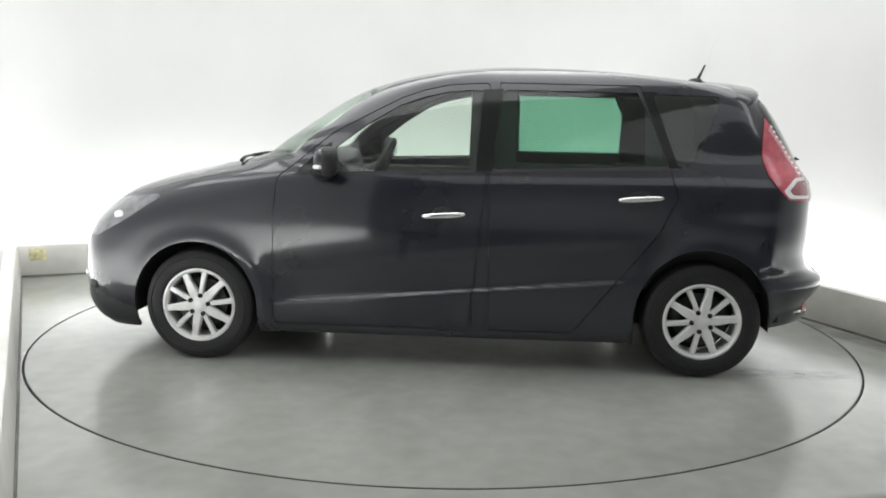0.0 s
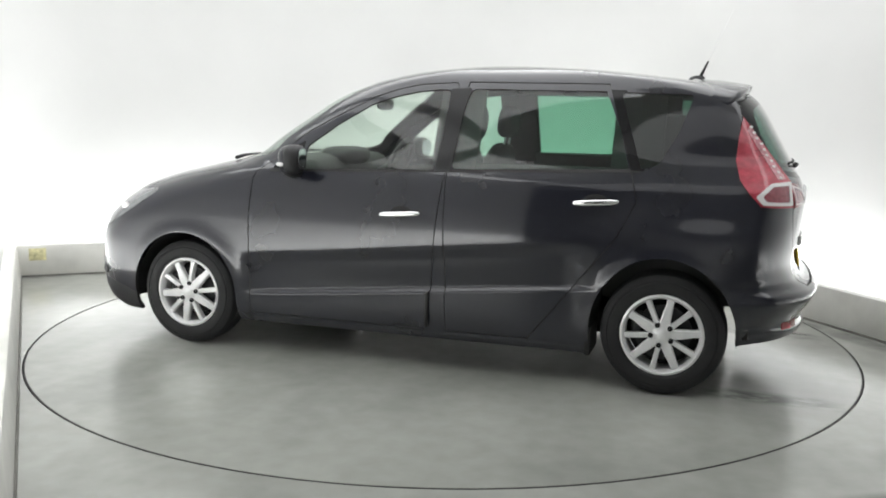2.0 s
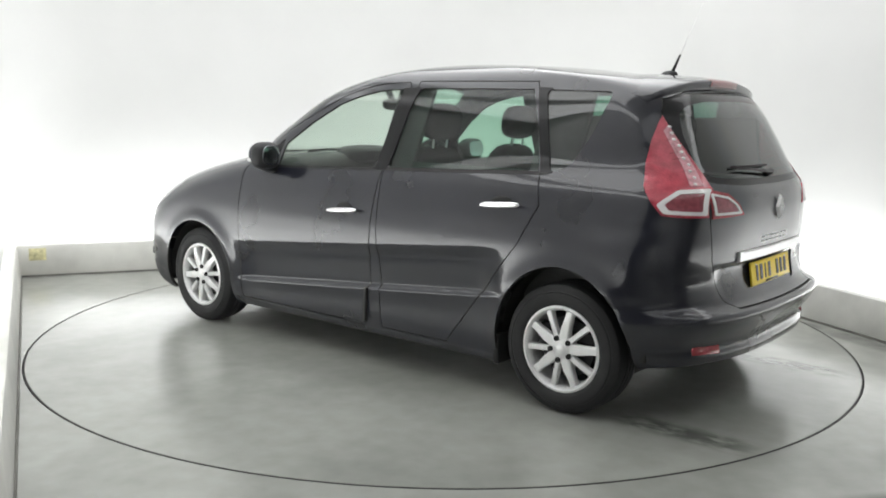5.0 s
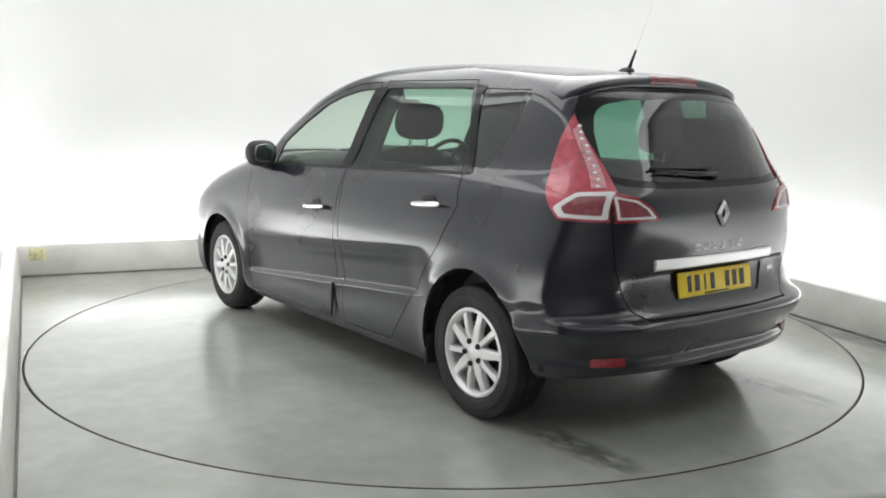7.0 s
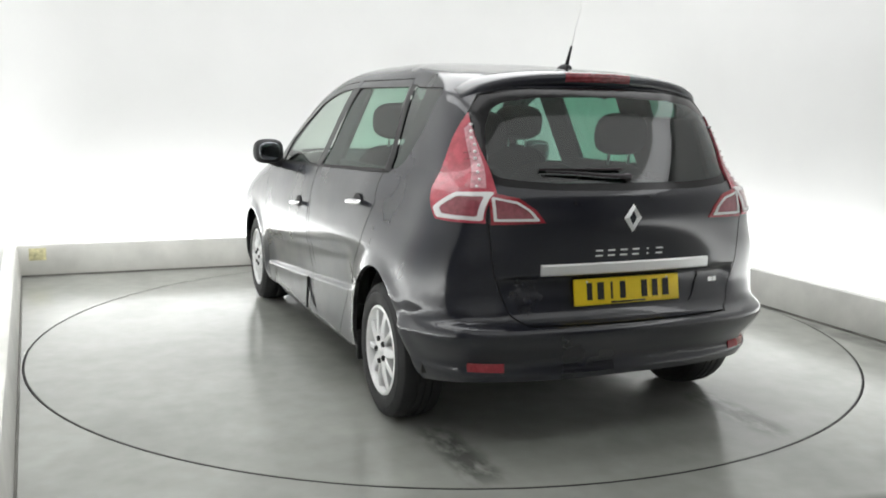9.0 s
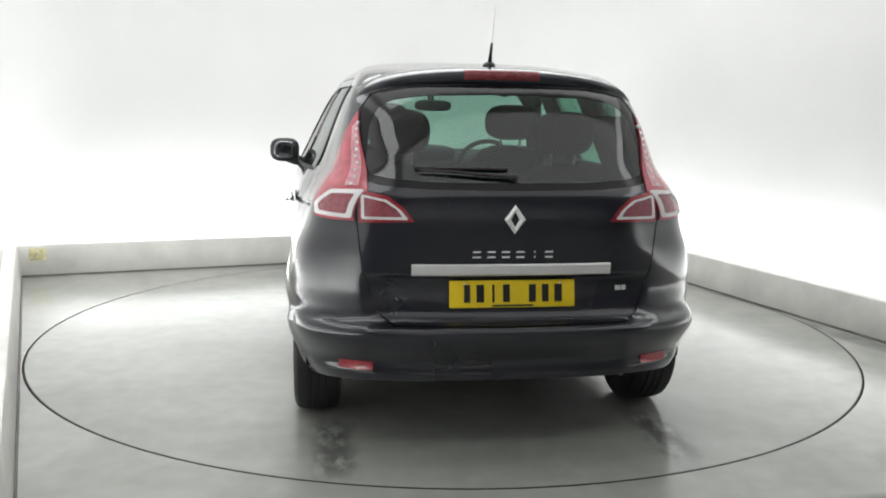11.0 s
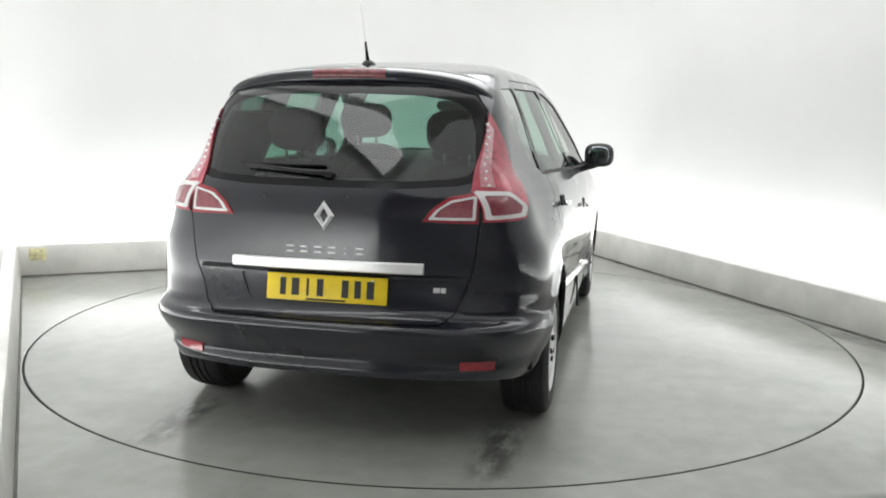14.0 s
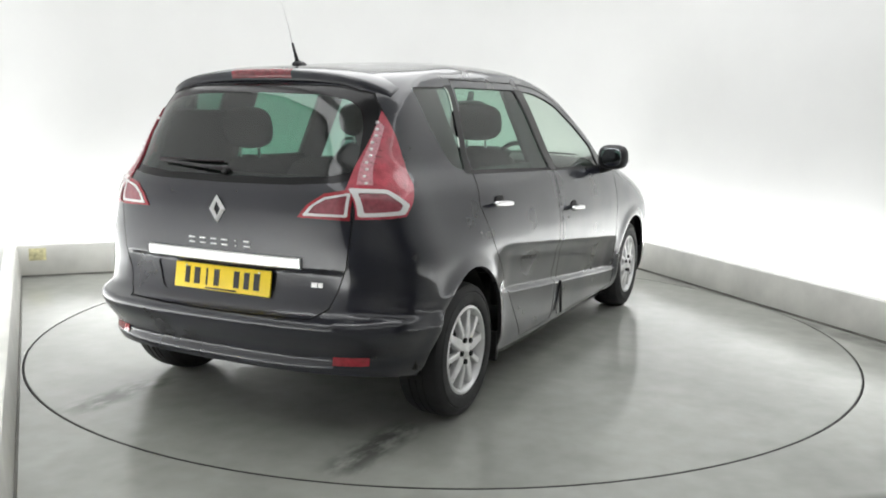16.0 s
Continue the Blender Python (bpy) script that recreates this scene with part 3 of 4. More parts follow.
carve("gate_frame", round_corners([(0.612, 1.044), (0.612, 0.950), (0.428, 0.952), (0.460, 0.990), (0.512, 1.026)], 0.008, 3), "yz", at_tail, ("gate_lamp",))
carve("gate_lens", round_corners([(0.600, 1.034), (0.600, 0.960), (0.452, 0.962), (0.474, 0.990), (0.520, 1.018)], 0.006, 3), "yz", at_tail, ("gate_frame",))
PLATE_PANEL = round_corners([(-0.02, 0.572), (0.31, 0.574), (0.345, 0.60), (0.395, 0.700), (-0.02, 0.706)], 0.03, 4)
carve("plate_panel", PLATE_PANEL, "yz", at_tail)
GATE = [(-0.02, 0.526), (0.49, 0.530), (0.545, 0.565), (0.612, 0.74), (0.634, 0.94), (0.645, 1.12), (0.612, 1.38), (0.56, 1.455), (0.38, 1.497), (-0.02, 1.510)]
carve_fitted("tailgate", GATE, "yz", at_tail, 0.005)
carve("rear_bumper", [(-2.4, 0.05), (-1.69, 0.05), (-1.70, 0.455), (-1.80, 0.490), (-1.95, 0.508), (-2.4, 0.520)], where=lambda c, k: c.x < -1.6)
GLASS_F = [(0.625, 1.052), (0.622, 1.18), (0.455, 1.308), (0.275, 1.418), (0.147, 1.463), (0.017, 1.492), (-0.10, 1.503), (-0.172, 1.503), (-0.150, 1.076)]
carve("front_glass", round_corners(GLASS_F, 0.025), where=flank)
carve("quarter_light", round_corners([(0.645, 1.052), (0.820, 1.050), (0.71, 1.165), (0.642, 1.212)], 0.015), where=flank)
GLASS_B = [(-0.240, 1.080), (-0.262, 1.38), (-0.285, 1.508), (-1.045, 1.500), (-1.105, 1.304), (-1.195, 1.113)]
carve("rear_glass", round_corners(GLASS_B, 0.03), where=flank)
carve("quarter_glass", round_corners([(-1.090, 1.498), (-1.455, 1.486), (-1.395, 1.30), (-1.31, 1.14), (-1.27, 1.117), (-1.222, 1.114)], 0.03), where=flank)
carve("pillar_trim", [(-0.152, 1.066), (-0.168, 1.506), (-0.283, 1.512), (-0.238, 1.070)], where=flank)
carve("rear_pillar_trim", [(-1.035, 1.508), (-1.115, 1.506), (-1.240, 1.104), (-1.175, 1.102)], where=flank)
carve("belt_seal", [(0.83, 1.033), (-1.225, 1.096), (-1.225, 1.1125), (0.83, 1.0495)], where=flank)
carve_fitted("front_door", round_corners([(0.958, 0.205), (0.945, 0.80), (0.93, 1.02), (0.64, 1.262), (0.46, 1.360), (0.27, 1.460), (0.15, 1.502), (0.02, 1.532), (-0.21, 1.546), (-0.218, 1.1), (-0.130, 0.205)], 0.03), where=flank)
carve_fitted("rear_door", round_corners([(-0.132, 0.205), (-0.220, 1.1), (-0.212, 1.548), (-1.06, 1.540), (-1.125, 1.304), (-1.212, 1.10), (-1.228, 0.98), (-1.205, 0.86), (-1.13, 0.765), (-0.86, 0.205)], 0.03), where=flank)
HEAD = [(2.20, 0.64), (2.20, 0.76), (2.05, 0.835), (1.80, 0.880), (1.62, 0.903), (1.595, 0.893), (1.80, 0.755), (1.97, 0.665)]
carve("headlamp", HEAD, where=lambda c, k: c.y > 0.35 and c.x > 1.6)
carve("front_bumper", [(1.735, 0.05), (2.5, 0.05), (2.5, 0.63), (1.93, 0.63), (1.725, 0.57)], where=lambda c, k: c.x > 1.6)
carve("front_valance", [(1.70, 0.05), (2.5, 0.05), (2.5, 0.37), (1.95, 0.335), (1.73, 0.265)], where=lambda c, k: c.x > 1.6, only=("front_bumper",))
carve_fitted("bonnet", [(1.06, -0.02), (2.30, -0.02), (2.22, 0.40), (2.06, 0.60), (1.70, 0.76), (1.10, 0.82), (1.06, 0.78)], "xy", lambda c, k: c.z > 0.74 and c.z < 1.075)
carve("front_wing", [(0.962, 0.15), (1.9, 0.15), (2.1, 0.63), (2.05, 0.83), (1.5, 1.05), (0.938, 1.05)], where=lambda c, k: c.y > 0.5 and c.z < 1.04)

def surf_side(x, z):
    """The half width (y) of the flank at x, z."""
    bx, by = outline(z, FRONT_N, SIDE_N, BACK_N)
    return float(np.interp(-x, -bx[1:-1], by[1:-1]))


car = tagged(new("car"), "dark graphite grey five-door compact people carrier parked on the turntable", "car")
body = part("body_shell", lift("shell", 2, 0.0, 0.02), PAINT, car, edge=SEAL)
for twin in (0, 1):
    side = 1 - 2 * twin
    for name, gap, mat, label in (("front_wing", 0.002, PAINT, ""),):
        part(name, lift(name, twin), mat, car, label)
    for door, pane, hx, hy, hz in (("front_door", "front_glass", 0.012, 0.948, 0.838), ("rear_door", "rear_glass", -1.022, 0.900, 0.945)):
        d = part(door, lift(door, twin, 0.0, 0.012), PAINT, car, edge=SEAL)
        part("door_seal", lift(door + "_seam", twin, 0.0, 0.0, -0.009), SEAL, d, "black rubber door seal")
        gl = part("window_pane", lift(pane, twin, 0.0, 0.0, -0.006), GLASS_FRONT if door == "front_door" else GLASS_REAR, d, "green tinted window glass" if door == "front_door" else "dark green privacy glass")
        gl.visible_shadow = False
        if door == "front_door":
            part("quarter_light", lift("quarter_light", twin, 0.0, 0.004, -0.002), PIANO, d, "black gloss corner panel")
        # handle: a chrome bar over a flat dark disc that stands in for the cup's shade
        tilt = 4.0
        m = pose(hx, side * (hy + 0.012), hz, 0, tilt, 0)
        part("door_handle", blob((0.235, 0.030, 0.030), m, 3.2, 12), CHROME, d, "chrome bar door handle")
        yaw = math.degrees(math.atan2(surf_side(hx + 0.06, hz) - surf_side(hx - 0.06, hz), 0.12))
        part("cup_shade", blob((0.12, 0.008, 0.080), pose(hx + 0.005, side * (surf_side(hx, hz) + 0.0005), hz + 0.002, 0, tilt, side * yaw), 2.2, 10), SEAL, d, "flat dark disc standing in for the shaded cup behind the handle")
    part("belt_seal", lift("belt_seal", twin, 0.0, 0.0, 0.002), SEAL, car, "black weatherstrip under the windows")
    part("rear_pillar_trim", lift("rear_pillar_trim", twin, 0.0, 0.0, 0.001), PIANO, car, "gloss black pillar trim")
    part("pillar_trim", lift("pillar_trim", twin, 0.0, 0.0, 0.001), PIANO, car, "gloss black pillar trim")
    q = part("quarter_window", lift("quarter_glass", twin, 0.0, 0.0, -0.005), GLASS_QUARTER, car, "dark green rear quarter glass")
    q.visible_shadow = False
    lamp = part("tail_lamp", lift("tail_lamp", twin, 0.0, 0.02, 0.006), RED, car, "tall pinkish red boomerang tail lamp", edge=RED_DARK)
    part("lamp_frame", lift("lamp_frame", twin, 0.0, 0.01, 0.010), WHITE_LENS, lamp, "white surround of the reversing lamp")
    part("lamp_lens", lift("lamp_lens", twin, 0.0, 0.008, 0.007), LENS, lamp, "dark red lens")
    part("lamp_strip", lift("lamp_strip", twin, 0.0, 0.006, 0.008), PINK, lamp, "clear pink inner strip")
    for i in range(10):
        t = i / 9
        z = 1.330 - 0.245 * t
        bx, by = outline(z, FRONT_N, SIDE_N, BACK_N)
        tx = -1.722 - 0.160 * t
        k = int(np.argmin(np.abs(bx - tx) + (by < 0.4) * 9))
        part("lamp_bead", blob((0.022, 0.014, 0.014), pose(bx[k] - 0.003, side * (by[k] + 0.005), z), 2.6, 6), LED, lamp)
        if 2 <= i <= 8:
            reach = [k + s for s in range(-1, -40, -1) if bx[k + s] < -1.690 + 0.03 * t and by[k + s] > 0.4]
            if len(reach) > 2:
                ends = reach[::max(1, len(reach) // 4)]
                part("lamp_rib", tube([(bx[n] - 0.003, side * (by[n] + 0.0075), z - 0.006 * m) for m, n in enumerate(ends)], 0.0022, 5), RED_DARK, lamp)
    g = part("tailgate_lamp", lift("gate_lamp", twin, 0.0, 0.02, 0.006), REFLECTOR, car, "red inner tail lamp on the tailgate")
    part("lamp_frame", lift("gate_frame", twin, 0.0, 0.01, 0.010), WHITE_LENS, g, "white lamp surround")
    part("lamp_lens", lift("gate_lens", twin, 0.0, 0.008, 0.007), LENS, g, "dark red lens")
    part("headlamp", lift("headlamp", twin, 0.0, 0.02, 0.002), LAMP_CLEAR, car, "clear swept-back headlamp")
    # lining of the wheel arches
    for hx, rx, rz in ((HUB_X + 0.015, 0.356, 0.366), (-HUB_X + 0.006, 0.366, 0.396)):
        bm = bmesh.new()
        prof = arc(hx, HUB_Z, rx, rz, -8, 188, 28)
        a = [bm.verts.new((x, side * 0.50, z)) for x, z in prof]
        b = [bm.verts.new((x, side * (0.905 if hx > 0 else 0.835), z)) for x, z in prof]
        for i in range(len(prof) - 1):
            bm.faces.new((a[i], a[i + 1], b[i + 1], b[i]))
        part("arch_liner", bm, UNDER, car, "black plastic wheel arch liner")
    # door mirror: shell, glass, stalk
    mx, my, mz = 0.640, 0.988, 1.112
    mir = part("door_mirror", blob((0.122, 0.186, 0.150), pose(mx + 0.002, side * my, mz, 0, 0, side * 8), 2.5, 16), PAINT, car, "grey folding door mirror")
    part("mirror_glass", blob((0.006, 0.142, 0.112), pose(mx - 0.0700, side * my, mz + 0.002, 0, 0, side * 10), 3.0, 10), material("mirror glass", (0.45, 0.47, 0.5), 0.04, 1.0) if twin == 0 else bpy.data.materials["mirror glass"], mir, "mirror glass")
    part("mirror_bezel", blob((0.105, 0.194, 0.158), pose(mx - 0.018, side * my, mz, 0, 0, side * 8), 3.0, 14), PLASTIC, mir, "black mirror surround")
    part("mirror_foot", blob((0.11, 0.17, 0.075), pose(mx + 0.03, side * 0.93, 1.048, side * 18), 2.4, 10), PLASTIC, mir, "black mirror foot")
    part("indicator", blob((0.056, 0.030, 0.024), pose(mx + 0.024, side * (my + 0.079), 1.086, 0, 0, -side * 24), 2.8, 8), WHITE_LENS, mir, "white turn signal strip")

gate = part("tailgate", lift("tailgate", 2, 0.0, 0.012), PAINT, car, edge=SEAL)
part("gate_seal", lift("tailgate_seam", 2, 0.0, 0.0, -0.009), SEAL, gate, "black rubber seal round the tailgate")
rw = part("rear_window", lift("rear_window", 2, 0.0, 0.0, -0.003), GLASS_BACK, gate, "dark green rear window")
rw.visible_shadow = False
part("window_border", lift("window_border", 2, 0.0, 0.0, -0.003), PIANO, gate, "gloss black rim of the rear window")
part("plate_panel", lift("plate_panel", 2, 0.0, -0.007, -0.007), PAINT, gate)
bon = part("bonnet", lift("bonnet", 2, 0.0, 0.012), PAINT, car, edge=SEAL)
for twin in (0, 1):
    part("bonnet_seal", lift("bonnet_seam", twin, 0.0, 0.0, -0.009), SEAL, bon, "dark shut line of the bonnet")
rb = part("rear_bumper", lift("rear_bumper", 2, 0.0, 0.02), PAINT, car, edge=SEAL)
part("front_bumper", lift("front_bumper", 2, 0.0, 0.02), PAINT, car, edge=SEAL)
part("front_valance", lift("front_valance", 2, 0.0, 0.02), PLASTIC, car, "black lower front valance", edge=SEAL)
ws = part("windscreen", lift("windscreen", 2, 0.0, 0.0, -0.003), GLASS_FRONT, car, "clear green windscreen")
ws.visible_shadow = False
shell.free()


def surf_tail(y, z):
    """The depth (x) of the tail at y, z."""
    x, yy = outline(z, FRONT_N, SIDE_N, BACK_N)
    n = BACK_N
    return float(np.interp(abs(y), yy[-n:][::-1], x[-n:][::-1]))


def tail_strip(y0, y1, z0, z1, thick, proud, n=24, r=0.006):
    """A bar that follows the tail's curve from y0 to y1."""
    bm = bmesh.new()
    ring = []
    for i in range(n + 1):
        y = y0 + (y1 - y0) * i / n
        prof = []
        for z, p in ((z0, -thick), (z0, proud * 0.6), (z0 + r, proud), (z1 - r, proud), (z1, proud * 0.6), (z1, -thick)):
            prof.append(bm.verts.new((surf_tail(y, z) - p, y, z)))
        ring.append(prof)
    for a, b in zip(ring, ring[1:]):
        for k in range(5):
            bm.faces.new((a[k], a[k + 1], b[k + 1], b[k]))
    bm.faces.new(ring[0][::-1])
    bm.faces.new(ring[-1])
    bm.normal_update()
    for e in bm.edges:
        if len(e.link_faces) == 2 and e.calc_face_angle(0) > 0.6:
            e.smooth = False
    return bm


part("grab_strip", tail_strip(-0.415, 0.415, 0.725, 0.772, 0.012, 0.014), SATIN, gate, "brushed chrome strip over the number plate")
# number plate with plain bars for its characters
plate_x, tilt = -2.014, 9.0
mp = pose(plate_x, -0.002, 0.647, 0, tilt, 0)
plate = part("number_plate", box((0.010, 0.525, 0.112), mp, 0.003), YELLOW, gate, "yellow number plate with black characters")
for i, w in enumerate((0.040, 0.050, 0.014, 0.044, 0, 0.046, 0.044, 0.050)):
    if w:
        y = 0.190 - i * 0.0545
        part("character_bar", box((0.003, w * 0.62, 0.072), mp @ pose(-0.0060, y, 0.002)), INK, plate, smooth_faces=False)
for y in (-0.20, 0.20):
    part("plate_screw", blob((0.006, 0.010, 0.010), mp @ pose(-0.005, y, 0.042), 2, 5), SATIN, plate)
part("plate_caption", box((0.003, 0.17, 0.007), mp @ pose(-0.0062, 0.0, -0.048)), INK, plate)
# model lettering as plain bars, and the diamond badge as a plain lozenge
for i in range(6):
    y = 0.152 - i * 0.060
    w = 0.0165 if i != 4 else 0.003
    for z in (0.797, 0.8185):
        part("letter_bar", tail_strip(y - w, y + w, z, z + 0.0065, 0.004, 0.004, 3, 0.002), BADGE, gate, "chrome lettering bar")
for y0, y1 in ((-0.50, -0.480), (-0.476, -0.450)):
    part("trim_badge", tail_strip(y0, y1, 0.650, 0.670, 0.02, 0.002, 3, 0.002), SATIN, gate, "small chrome trim badge")
bm = bmesh.new()
bx = surf_tail(0, 0.955) - 0.004
prof = ((0.0, 0.060), (0.044, 0.0), (0.0, -0.060), (-0.044, 0.0))
outer = [bm.verts.new((bx, y, 0.955 + z)) for y, z in prof]
mid = [bm.verts.new((bx - 0.014, y * 0.72, 0.955 + z * 0.78)) for y, z in prof]
inner = [bm.verts.new((bx - 0.002, y * 0.38, 0.955 + z * 0.50)) for y, z in prof]
for a, b in ((outer, mid), (mid, inner)):
    for i in range(4):
        bm.faces.new((a[i], a[(i + 1) % 4], b[(i + 1) % 4], b[i]))
part("diamond_badge", bm, BADGE, gate, "chrome lozenge badge", smooth_faces=False)
# rear wiper on the left half of the window
wz = 1.135
wiper = part("rear_wiper", tube([(surf_tail(y, wz + dz) - 0.022, y, wz + dz) for y, dz in ((0.0, -0.012), (0.10, -0.006), (0.25, 0.006), (0.38, 0.012))], [0.010, 0.007, 0.006, 0.004], 8), PLASTIC, gate, "black rear window wiper")
part("wiper_hub", blob((0.03, 0.045, 0.034), pose(surf_tail(0, 1.12) - 0.010, 0.0, 1.120), 2.2, 8), PLASTIC, wiper)
part("wiper_blade", tube([(surf_tail(y, wz + 0.014) - 0.008, y, wz + 0.018) for y in (0.02, 0.2, 0.4)], 0.006, 6), SEAL, wiper)
# roof spoiler with the high brake lamp
def spoiler():
    bm = bmesh.new()
    ring = []
    n = 36
    for i in range(n + 1):
        y = -0.612 + 1.224 * i / n
        u = abs(y) / 0.612
        d = 0.070 * u ** 2.6 + 0.032 * u ** 12
        lip = -1.725 + 0.06 * u ** 2.2 + 0.05 * u ** 12
        pts = ((-1.44 + 0.03 * u, 1.588 - d), (-1.58 + 0.03 * u, 1.578 - d), (lip + 0.022, 1.558 - d), (lip, 1.546 - d), (lip + 0.010, 1.498 - d), (lip + 0.07, 1.478 - d))
        ring.append([bm.verts.new((x, y, z)) for x, z in pts])
    for a, b in zip(ring, ring[1:]):
        for k in range(5):
            bm.faces.new((a[k], a[k + 1], b[k + 1], b[k]))
    bm.faces.new(ring[0][::-1])
    bm.faces.new(ring[-1])
    return bm


sp = part("roof_spoiler", spoiler(), PAINT, gate, "graphite roof spoiler over the rear window")
bm = bmesh.new()
ring = []
for i in range(13):
    y = -0.165 + 0.33 * i / 12
    u = abs(y) / 0.612
    x, top = -1.725 + 0.07 * u ** 2.2, 1.556 - 0.070 * u ** 2.6
    ring.append([bm.verts.new((x + dx, y, top + dz)) for dx, dz in ((0.022, 0.005), (-0.004, -0.009), (0.002, -0.036), (0.016, -0.046))])
for a, b in zip(ring, ring[1:]):
    for k in range(3):
        bm.faces.new((a[k], a[k + 1], b[k + 1], b[k]))
part("brake_lamp", bm, RED_DARK, sp, "red high-level brake lamp")
# reflectors of the bumper
for s in (1, -1):
    part("reflector", tail_strip(*sorted((s * 0.570, s * 0.705)), 0.336, 0.372, 0.01, 0.006, 8, 0.006), REFLECTOR, rb, "red bumper reflector")
# roof aerial
aer = part("aerial", blob((0.095, 0.060, 0.055), pose(-1.425, 0, 1.583, 0, 8), 2.3, 10), PLASTIC, car, "black roof aerial with a thin whip")
part("aerial_mast", tube([(-1.440, 0, 1.595), (-1.462, 0, 1.645), (-1.482, 0, 1.69)], [0.011, 0.007, 0.005], 8), PLASTIC, aer)
part("aerial_whip", tube([(-1.482, 0, 1.69), (-1.60, 0, 1.97)], [0.0013, 0.0007], 6), SATIN, aer)
# front wipers resting at the foot of the windscreen
def surf_nose(y, z):
    """The depth (x) of the windscreen or bonnet at y, z."""
    x, yy = outline(z, FRONT_N, SIDE_N, BACK_N)
    return float(np.interp(abs(y), yy[:FRONT_N], x[:FRONT_N]))


for y0, y1 in ((0.62, 0.06), (0.02, -0.54)):
    path = [(y0, 1.075), (y0 * 0.75 + y1 * 0.25, 1.085), ((y0 + y1) / 2, 1.085), (y1, 1.080)]
    part("front_wiper", tube([(surf_nose(y, z) + 0.016, y, z + 0.012) for y, z in path], [0.012, 0.010, 0.008, 0.006], 6), PLASTIC, car, "black windscreen wiper")
for sd in (1, -1):
    part("lamp_reflector", blob((0.066, 0.018, 0.052), pose(1.842, sd * (surf_side(1.842, 0.782) + 0.002), 0.782, 0, 12, -sd * 22), 4.0, 8), WHITE_LENS, car, "white inner reflector of the headlamp")
    turn = math.degrees(math.atan2(surf_side(2.05, 0.385) - surf_side(1.97, 0.385), 0.08))
    part("fog_recess", blob((0.09, 0.016, 0.052), pose(2.01, sd * (surf_side(2.01, 0.385) - 0.003), 0.385, 0, 0, sd * turn), 3.0, 8), SEAL, car, "black recess in the front bumper")
    part("bumper_trim", tube([(surf_nose(y, z) + 0.003, sd * y, z) for y, z in ((0.50, 0.425), (0.62, 0.430), (0.72, 0.432), (0.80, 0.424))], [0.008, 0.011, 0.011, 0.007], 8), CHROME, car, "chrome strip on the front bumper")
    part("cladding_gap", box((0.020, 0.012, 0.19), pose(-0.136, sd * 0.921, 0.325, sd * 2), 0.004), SEAL, car, "dark gap between the door claddings")
# underbody and sills' inner side
part("underbody", box((3.55, 1.02, 0.14), pose(0.12, 0, 0.25), 0.03), UNDER, car, "dark underbody")
for sd in (1, -1):
    part("mud_flap", box((0.03, 0.24, 0.15), pose(-1.005, sd * 0.765, 0.225), 0.006), UNDER, car, "black flap in front of the rear wheel")
    part("arch_guard", box((0.03, 0.33, 0.18), pose(-1.768, sd * 0.675, 0.385), 0.006), UNDER, car, "black splash guard behind the rear wheel")
    part("hinge_pillar", box((0.10, 0.03, 0.75), pose(0.955, sd * 0.865, 0.64), 0.008), SEAL, car, "dark door pillar behind the shut line")
part("sill_box", box((1.90, 1.68, 0.15), pose(0.0, 0, 0.255), 0.03), UNDER, car, "dark floor pan between the axles")


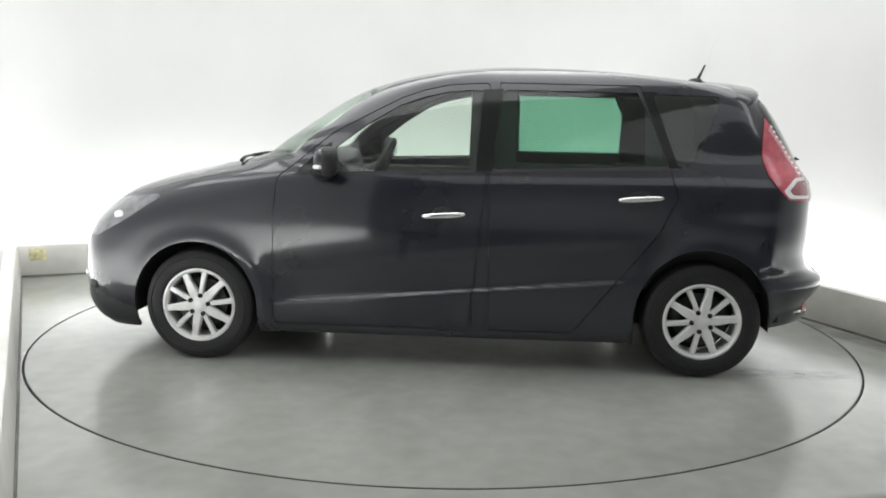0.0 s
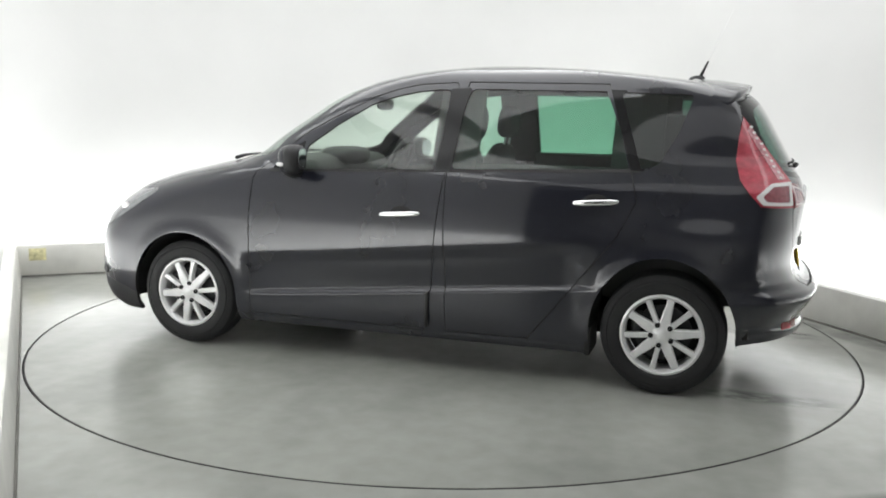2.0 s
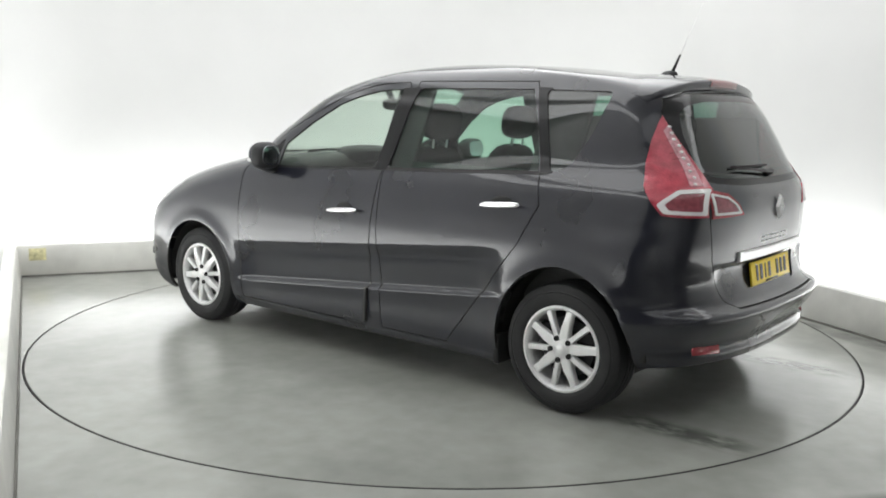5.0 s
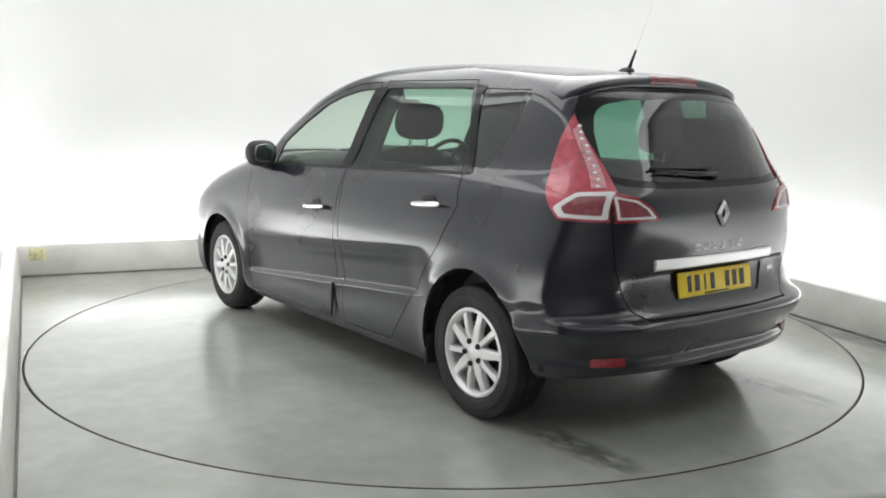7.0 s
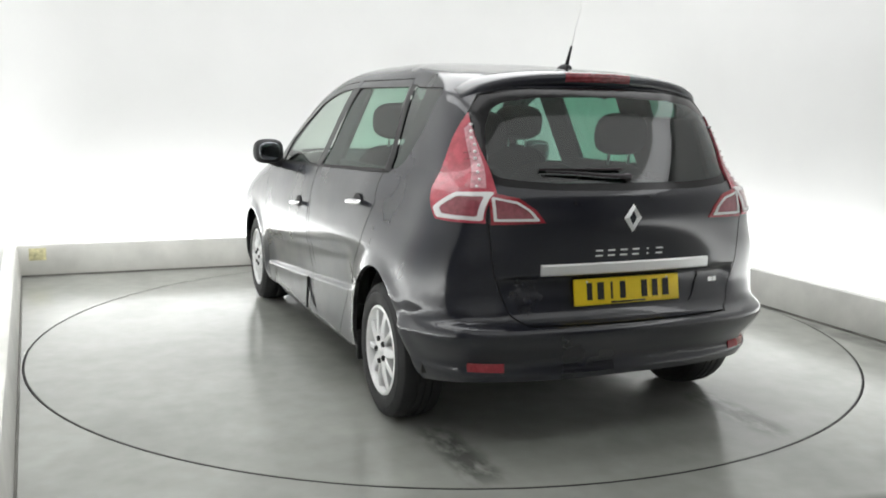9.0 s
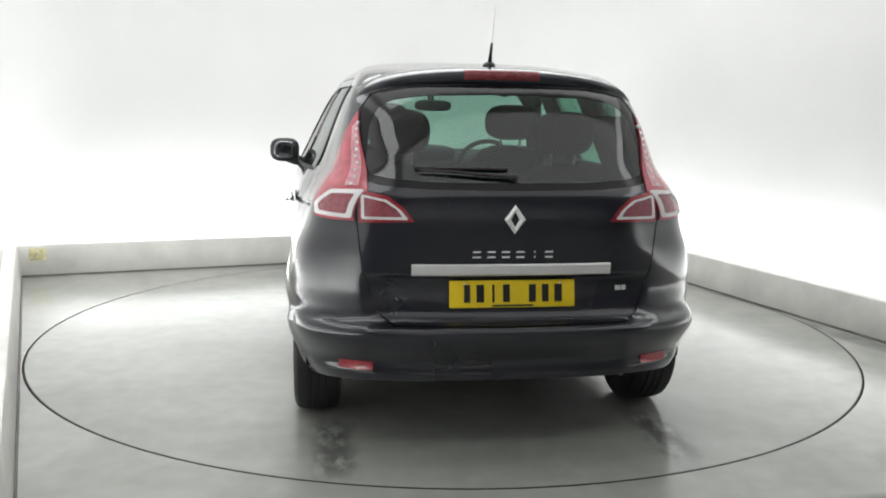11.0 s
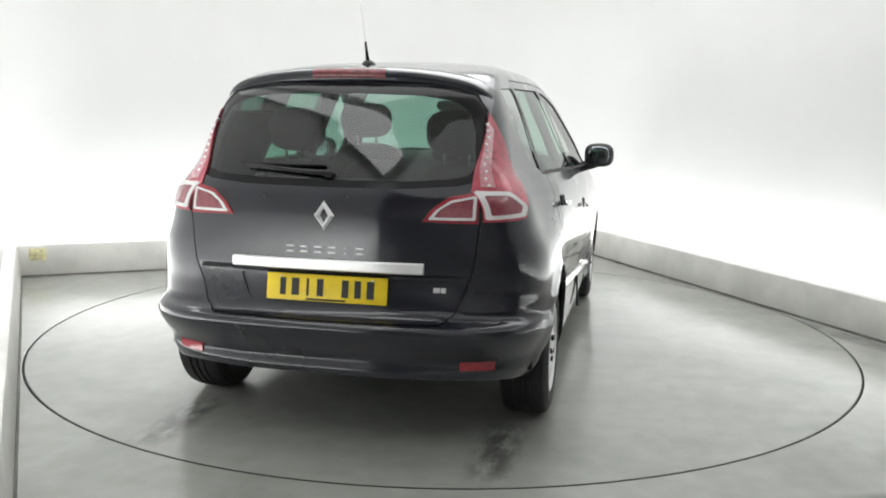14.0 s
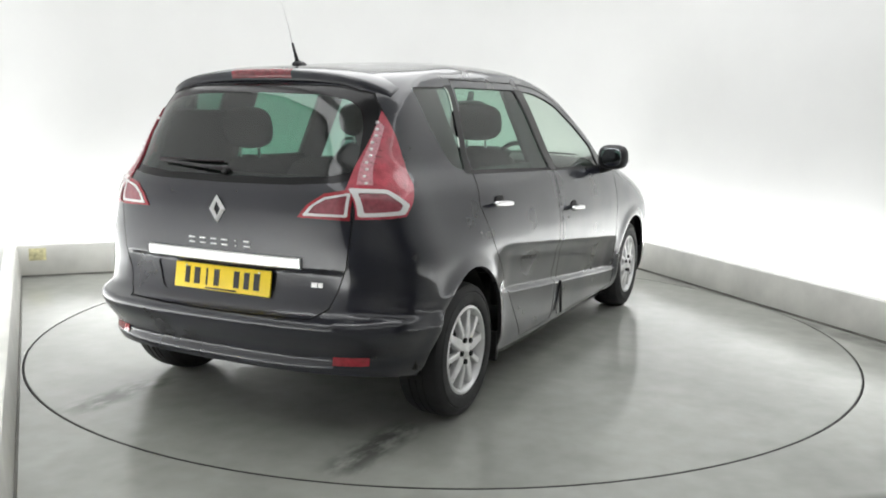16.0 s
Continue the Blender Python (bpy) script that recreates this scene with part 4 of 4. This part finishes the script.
# ---- wheels ----
def wheel(hx, side, face):
    m = pose(hx, side * face, HUB_Z, 0, 0, 0 if side > 0 else 180)
    R = TYRE_R
    barrel = [(0.205, -0.185), (0.190, -0.17), (0.182, -0.06), (0.186, -0.030), (0.196, -0.016), (0.207, -0.010), (0.207, -0.002), (0.196, 0.002), (0.186, -0.010), (0.180, -0.030)]
    w = part("wheel", lathe(barrel, m), ALLOY, car, "ten-spoke silver alloy wheel")
    tyre = [(0.205, -0.19), (0.225, -0.205), (R - 0.033, -0.208), (R - 0.011, -0.196), (R - 0.0015, -0.165), (R, -0.145), (R - 0.006, -0.143), (R - 0.006, -0.136), (R, -0.134), (R, -0.112), (R - 0.006, -0.110), (R - 0.006, -0.103), (R, -0.101),
            (R, -0.079), (R - 0.006, -0.077), (R - 0.006, -0.070), (R, -0.068), (R - 0.0015, -0.040), (R - 0.010, -0.014), (R - 0.019, -0.006), (R - 0.039, 0.002), (R - 0.042, -0.001), (R - 0.049, 0.004), (0.226, 0.006), (0.214, 0.001), (0.206, -0.008)]
    part("tyre", lathe(tyre, m, 72, 0.5), RUBBER, w, "black rubber tyre")
    turn0 = 64 if hx > 0 else 30
    for i in range(10):
        wide = i % 2 == 0
        a = radians(turn0 + i * 36)
        h0, h1 = (0.026, 0.018) if wide else (0.0135, 0.0135)
        bm = bmesh.new()
        secs = []
        for r, h, top in ((0.045, h0, -0.006), (0.10, h0 * 0.92, -0.003), (0.155, h1, -0.008), (0.190, h1 * 1.15, -0.012)):
            c, s = math.cos(a), math.sin(a)
            sec = []
            for u, y in ((-h, top - 0.032), (-h, top - 0.005), (-h * 0.72, top), (h * 0.72, top), (h, top - 0.005), (h, top - 0.032)):
                sec.append(bm.verts.new(m @ Vector((r * c - u * s, y, r * s + u * c))))
            secs.append(sec)
        for p, q in zip(secs, secs[1:]):
            for k in range(6):
                bm.faces.new((p[k], p[(k + 1) % 6], q[(k + 1) % 6], q[k]))
        bm.normal_update()
        for e in bm.edges:
            if len(e.link_faces) == 2 and e.calc_face_angle(0) > 0.5:
                e.smooth = False
        part("spoke", bm, ALLOY, w)
    part("hub", lathe([(0.0005, -0.001), (0.026, -0.001), (0.030, -0.004), (0.062, -0.007), (0.070, -0.014), (0.070, -0.05)], m, 40), ALLOY, w)
    part("centre_cap", lathe([(0.0005, 0.003), (0.018, 0.003), (0.023, 0.0), (0.024, -0.004)], m, 28), SATIN, w, "grey centre cap")
    for i in range(5):
        a = radians(turn0 + 36 + i * 72)
        part("bolt", lathe([(0.0005, 0.001), (0.007, 0.001), (0.009, 0.004), (0.0125, 0.0045), (0.0135, -0.010)], m @ pose(0.054 * math.cos(a), -0.001, 0.054 * math.sin(a)), 14), PIT, w, "black wheel bolt")
    part("brake_disc", lathe([(0.0005, -0.075), (0.070, -0.075), (0.075, -0.068), (0.142, -0.068), (0.142, -0.09), (0.0005, -0.09)], m, 48), DISC, w, "grey brake disc")
    part("caliper", blob((0.07, 0.06, 0.15), m @ pose(0.125, -0.075, 0.03), 3, 8), DISC, w)
    part("wheel_back", lathe([(0.0005, -0.15), (0.18, -0.15), (0.185, -0.17)], m, 40), UNDER, w)


for side in (1, -1):
    wheel(HUB_X, side, 0.930)
    wheel(-HUB_X, side, 0.890)


# ---- cabin ----
def seat(x, y, w, back_h, lean, rest=True):
    s = part("seat", blob((0.50, w, 0.17), pose(x, y, 0.50, 0, -6), 4.0, 14), FABRIC, car, "charcoal fabric seat")
    part("seat_back", blob((0.15, w, back_h), pose(x - 0.25, y, 0.56 + back_h / 2, 0, -lean), 3.4, 14), FABRIC, s)
    if not rest:
        return
    top = 0.56 + back_h
    hx = x - 0.25 - math.tan(radians(lean)) * back_h * 0.5
    part("headrest", blob((0.11, min(0.32, w * 0.72), 0.21), pose(hx - 0.03, y, top + 0.135, 0, -lean * 0.6), 3.0, 12), FABRIC, s)
    for dy in (-0.06, 0.06):
        part("headrest_post", tube([(hx - 0.01, y + dy, top - 0.05), (hx - 0.03, y + dy, top + 0.08)], 0.007, 6), SATIN, s, "chrome headrest post")


for y in (0.39, -0.39):
    seat(0.12, y, 0.50, 0.63, 12)
for y in (0.40, 0.0, -0.40):
    seat(-0.97, y, 0.40, 0.59, 14, y != 0.0)
part("dashboard", blob((0.55, 1.52, 0.34), pose(0.98, 0, 0.93, 0, 4), 4.5, 18), TRIM, car, "grey moulded dashboard")
part("dash_hood", blob((0.26, 0.42, 0.12), pose(0.78, 0.0, 1.09), 3.0, 12), PLASTIC, car)
wheel_m = pose(0.56, -0.39, 1.02, 0, 66, 0)
ring = [wheel_m @ Vector((0.185 * math.cos(a), 0.185 * math.sin(a), 0)) for a in [i * math.tau / 36 for i in range(37)]]
sw = part("steering_wheel", tube(ring, 0.016, 8), PLASTIC, car, "black steering wheel")
part("wheel_pad", blob((0.14, 0.16, 0.05), wheel_m, 2.6, 10), PLASTIC, sw)
for a in (90, 210, 330):
    p = wheel_m @ Vector((0.18 * math.cos(radians(a)), 0.18 * math.sin(radians(a)), 0))
    part("wheel_spoke", tube([wheel_m.translation, p], 0.014, 6), PLASTIC, sw)
part("steering_column", tube([(0.58, -0.39, 1.01), (0.80, -0.39, 0.90)], 0.045, 10), PLASTIC, car)
rv = part("rear_view_mirror", blob((0.035, 0.25, 0.075), pose(0.50, -0.01, 1.425), 3.2, 12), PLASTIC, car, "black interior mirror")
part("mirror_stem", tube([(0.51, 0, 1.43), (0.56, 0, 1.515)], 0.022, 8), PLASTIC, rv)
part("centre_console", box((0.95, 0.24, 0.30), pose(0.30, 0, 0.48), 0.04), TRIM, car)
for s in (1, -1):
    for name, x0, x1 in (("door_card", 0.86, -0.10), ("door_card", -0.16, -0.90)):
        part(name, box((x0 - x1, 0.05, 0.60), pose((x0 + x1) / 2, s * 0.800, 0.70, s * 3), 0.02), TRIM, car, "grey inner door panel")
    part("pillar_lining", box((0.255, 0.03, 0.50), pose(-0.235, s * 0.700, 1.28, s * 24), 0.01), LINING, car, "dark centre pillar lining")
    part("pillar_lining", box((0.26, 0.03, 0.46), pose(-1.19, s * 0.625, 1.29, s * 24), 0.01), LINING, car, "dark rear pillar lining")
    part("sill_lining", box((0.75, 0.04, 0.10), pose(-0.70, s * 0.775, 1.065, s * 10), 0.015), LINING, car)
    part("pillar_lining", box((0.44, 0.03, 0.38), pose(-1.48, s * 0.610, 1.195, s * 22), 0.01), LINING, car, "dark tail pillar lining")
    part("boot_side", box((0.75, 0.04, 0.62), pose(-1.42, s * 0.70, 0.74), 0.015), TRIM, car, "grey boot side trim")
part("parcel_shelf", box((0.42, 1.20, 0.025), pose(-1.56, 0, 1.045), 0.008), TRIM, car, "grey parcel shelf")
part("boot_floor", box((0.85, 1.30, 0.04), pose(-1.45, 0, 0.56), 0.01), TRIM, car)


def motions():
    walk(turntable, [(t, Matrix.Rotation(radians(a), 4, "Z")) for t, a in HEADING])
    walk(car, [(t, Matrix.Rotation(radians(a), 4, "Z") @ Matrix.Translation((*OFFSET, RIDE))) for t, a in HEADING])


motions()
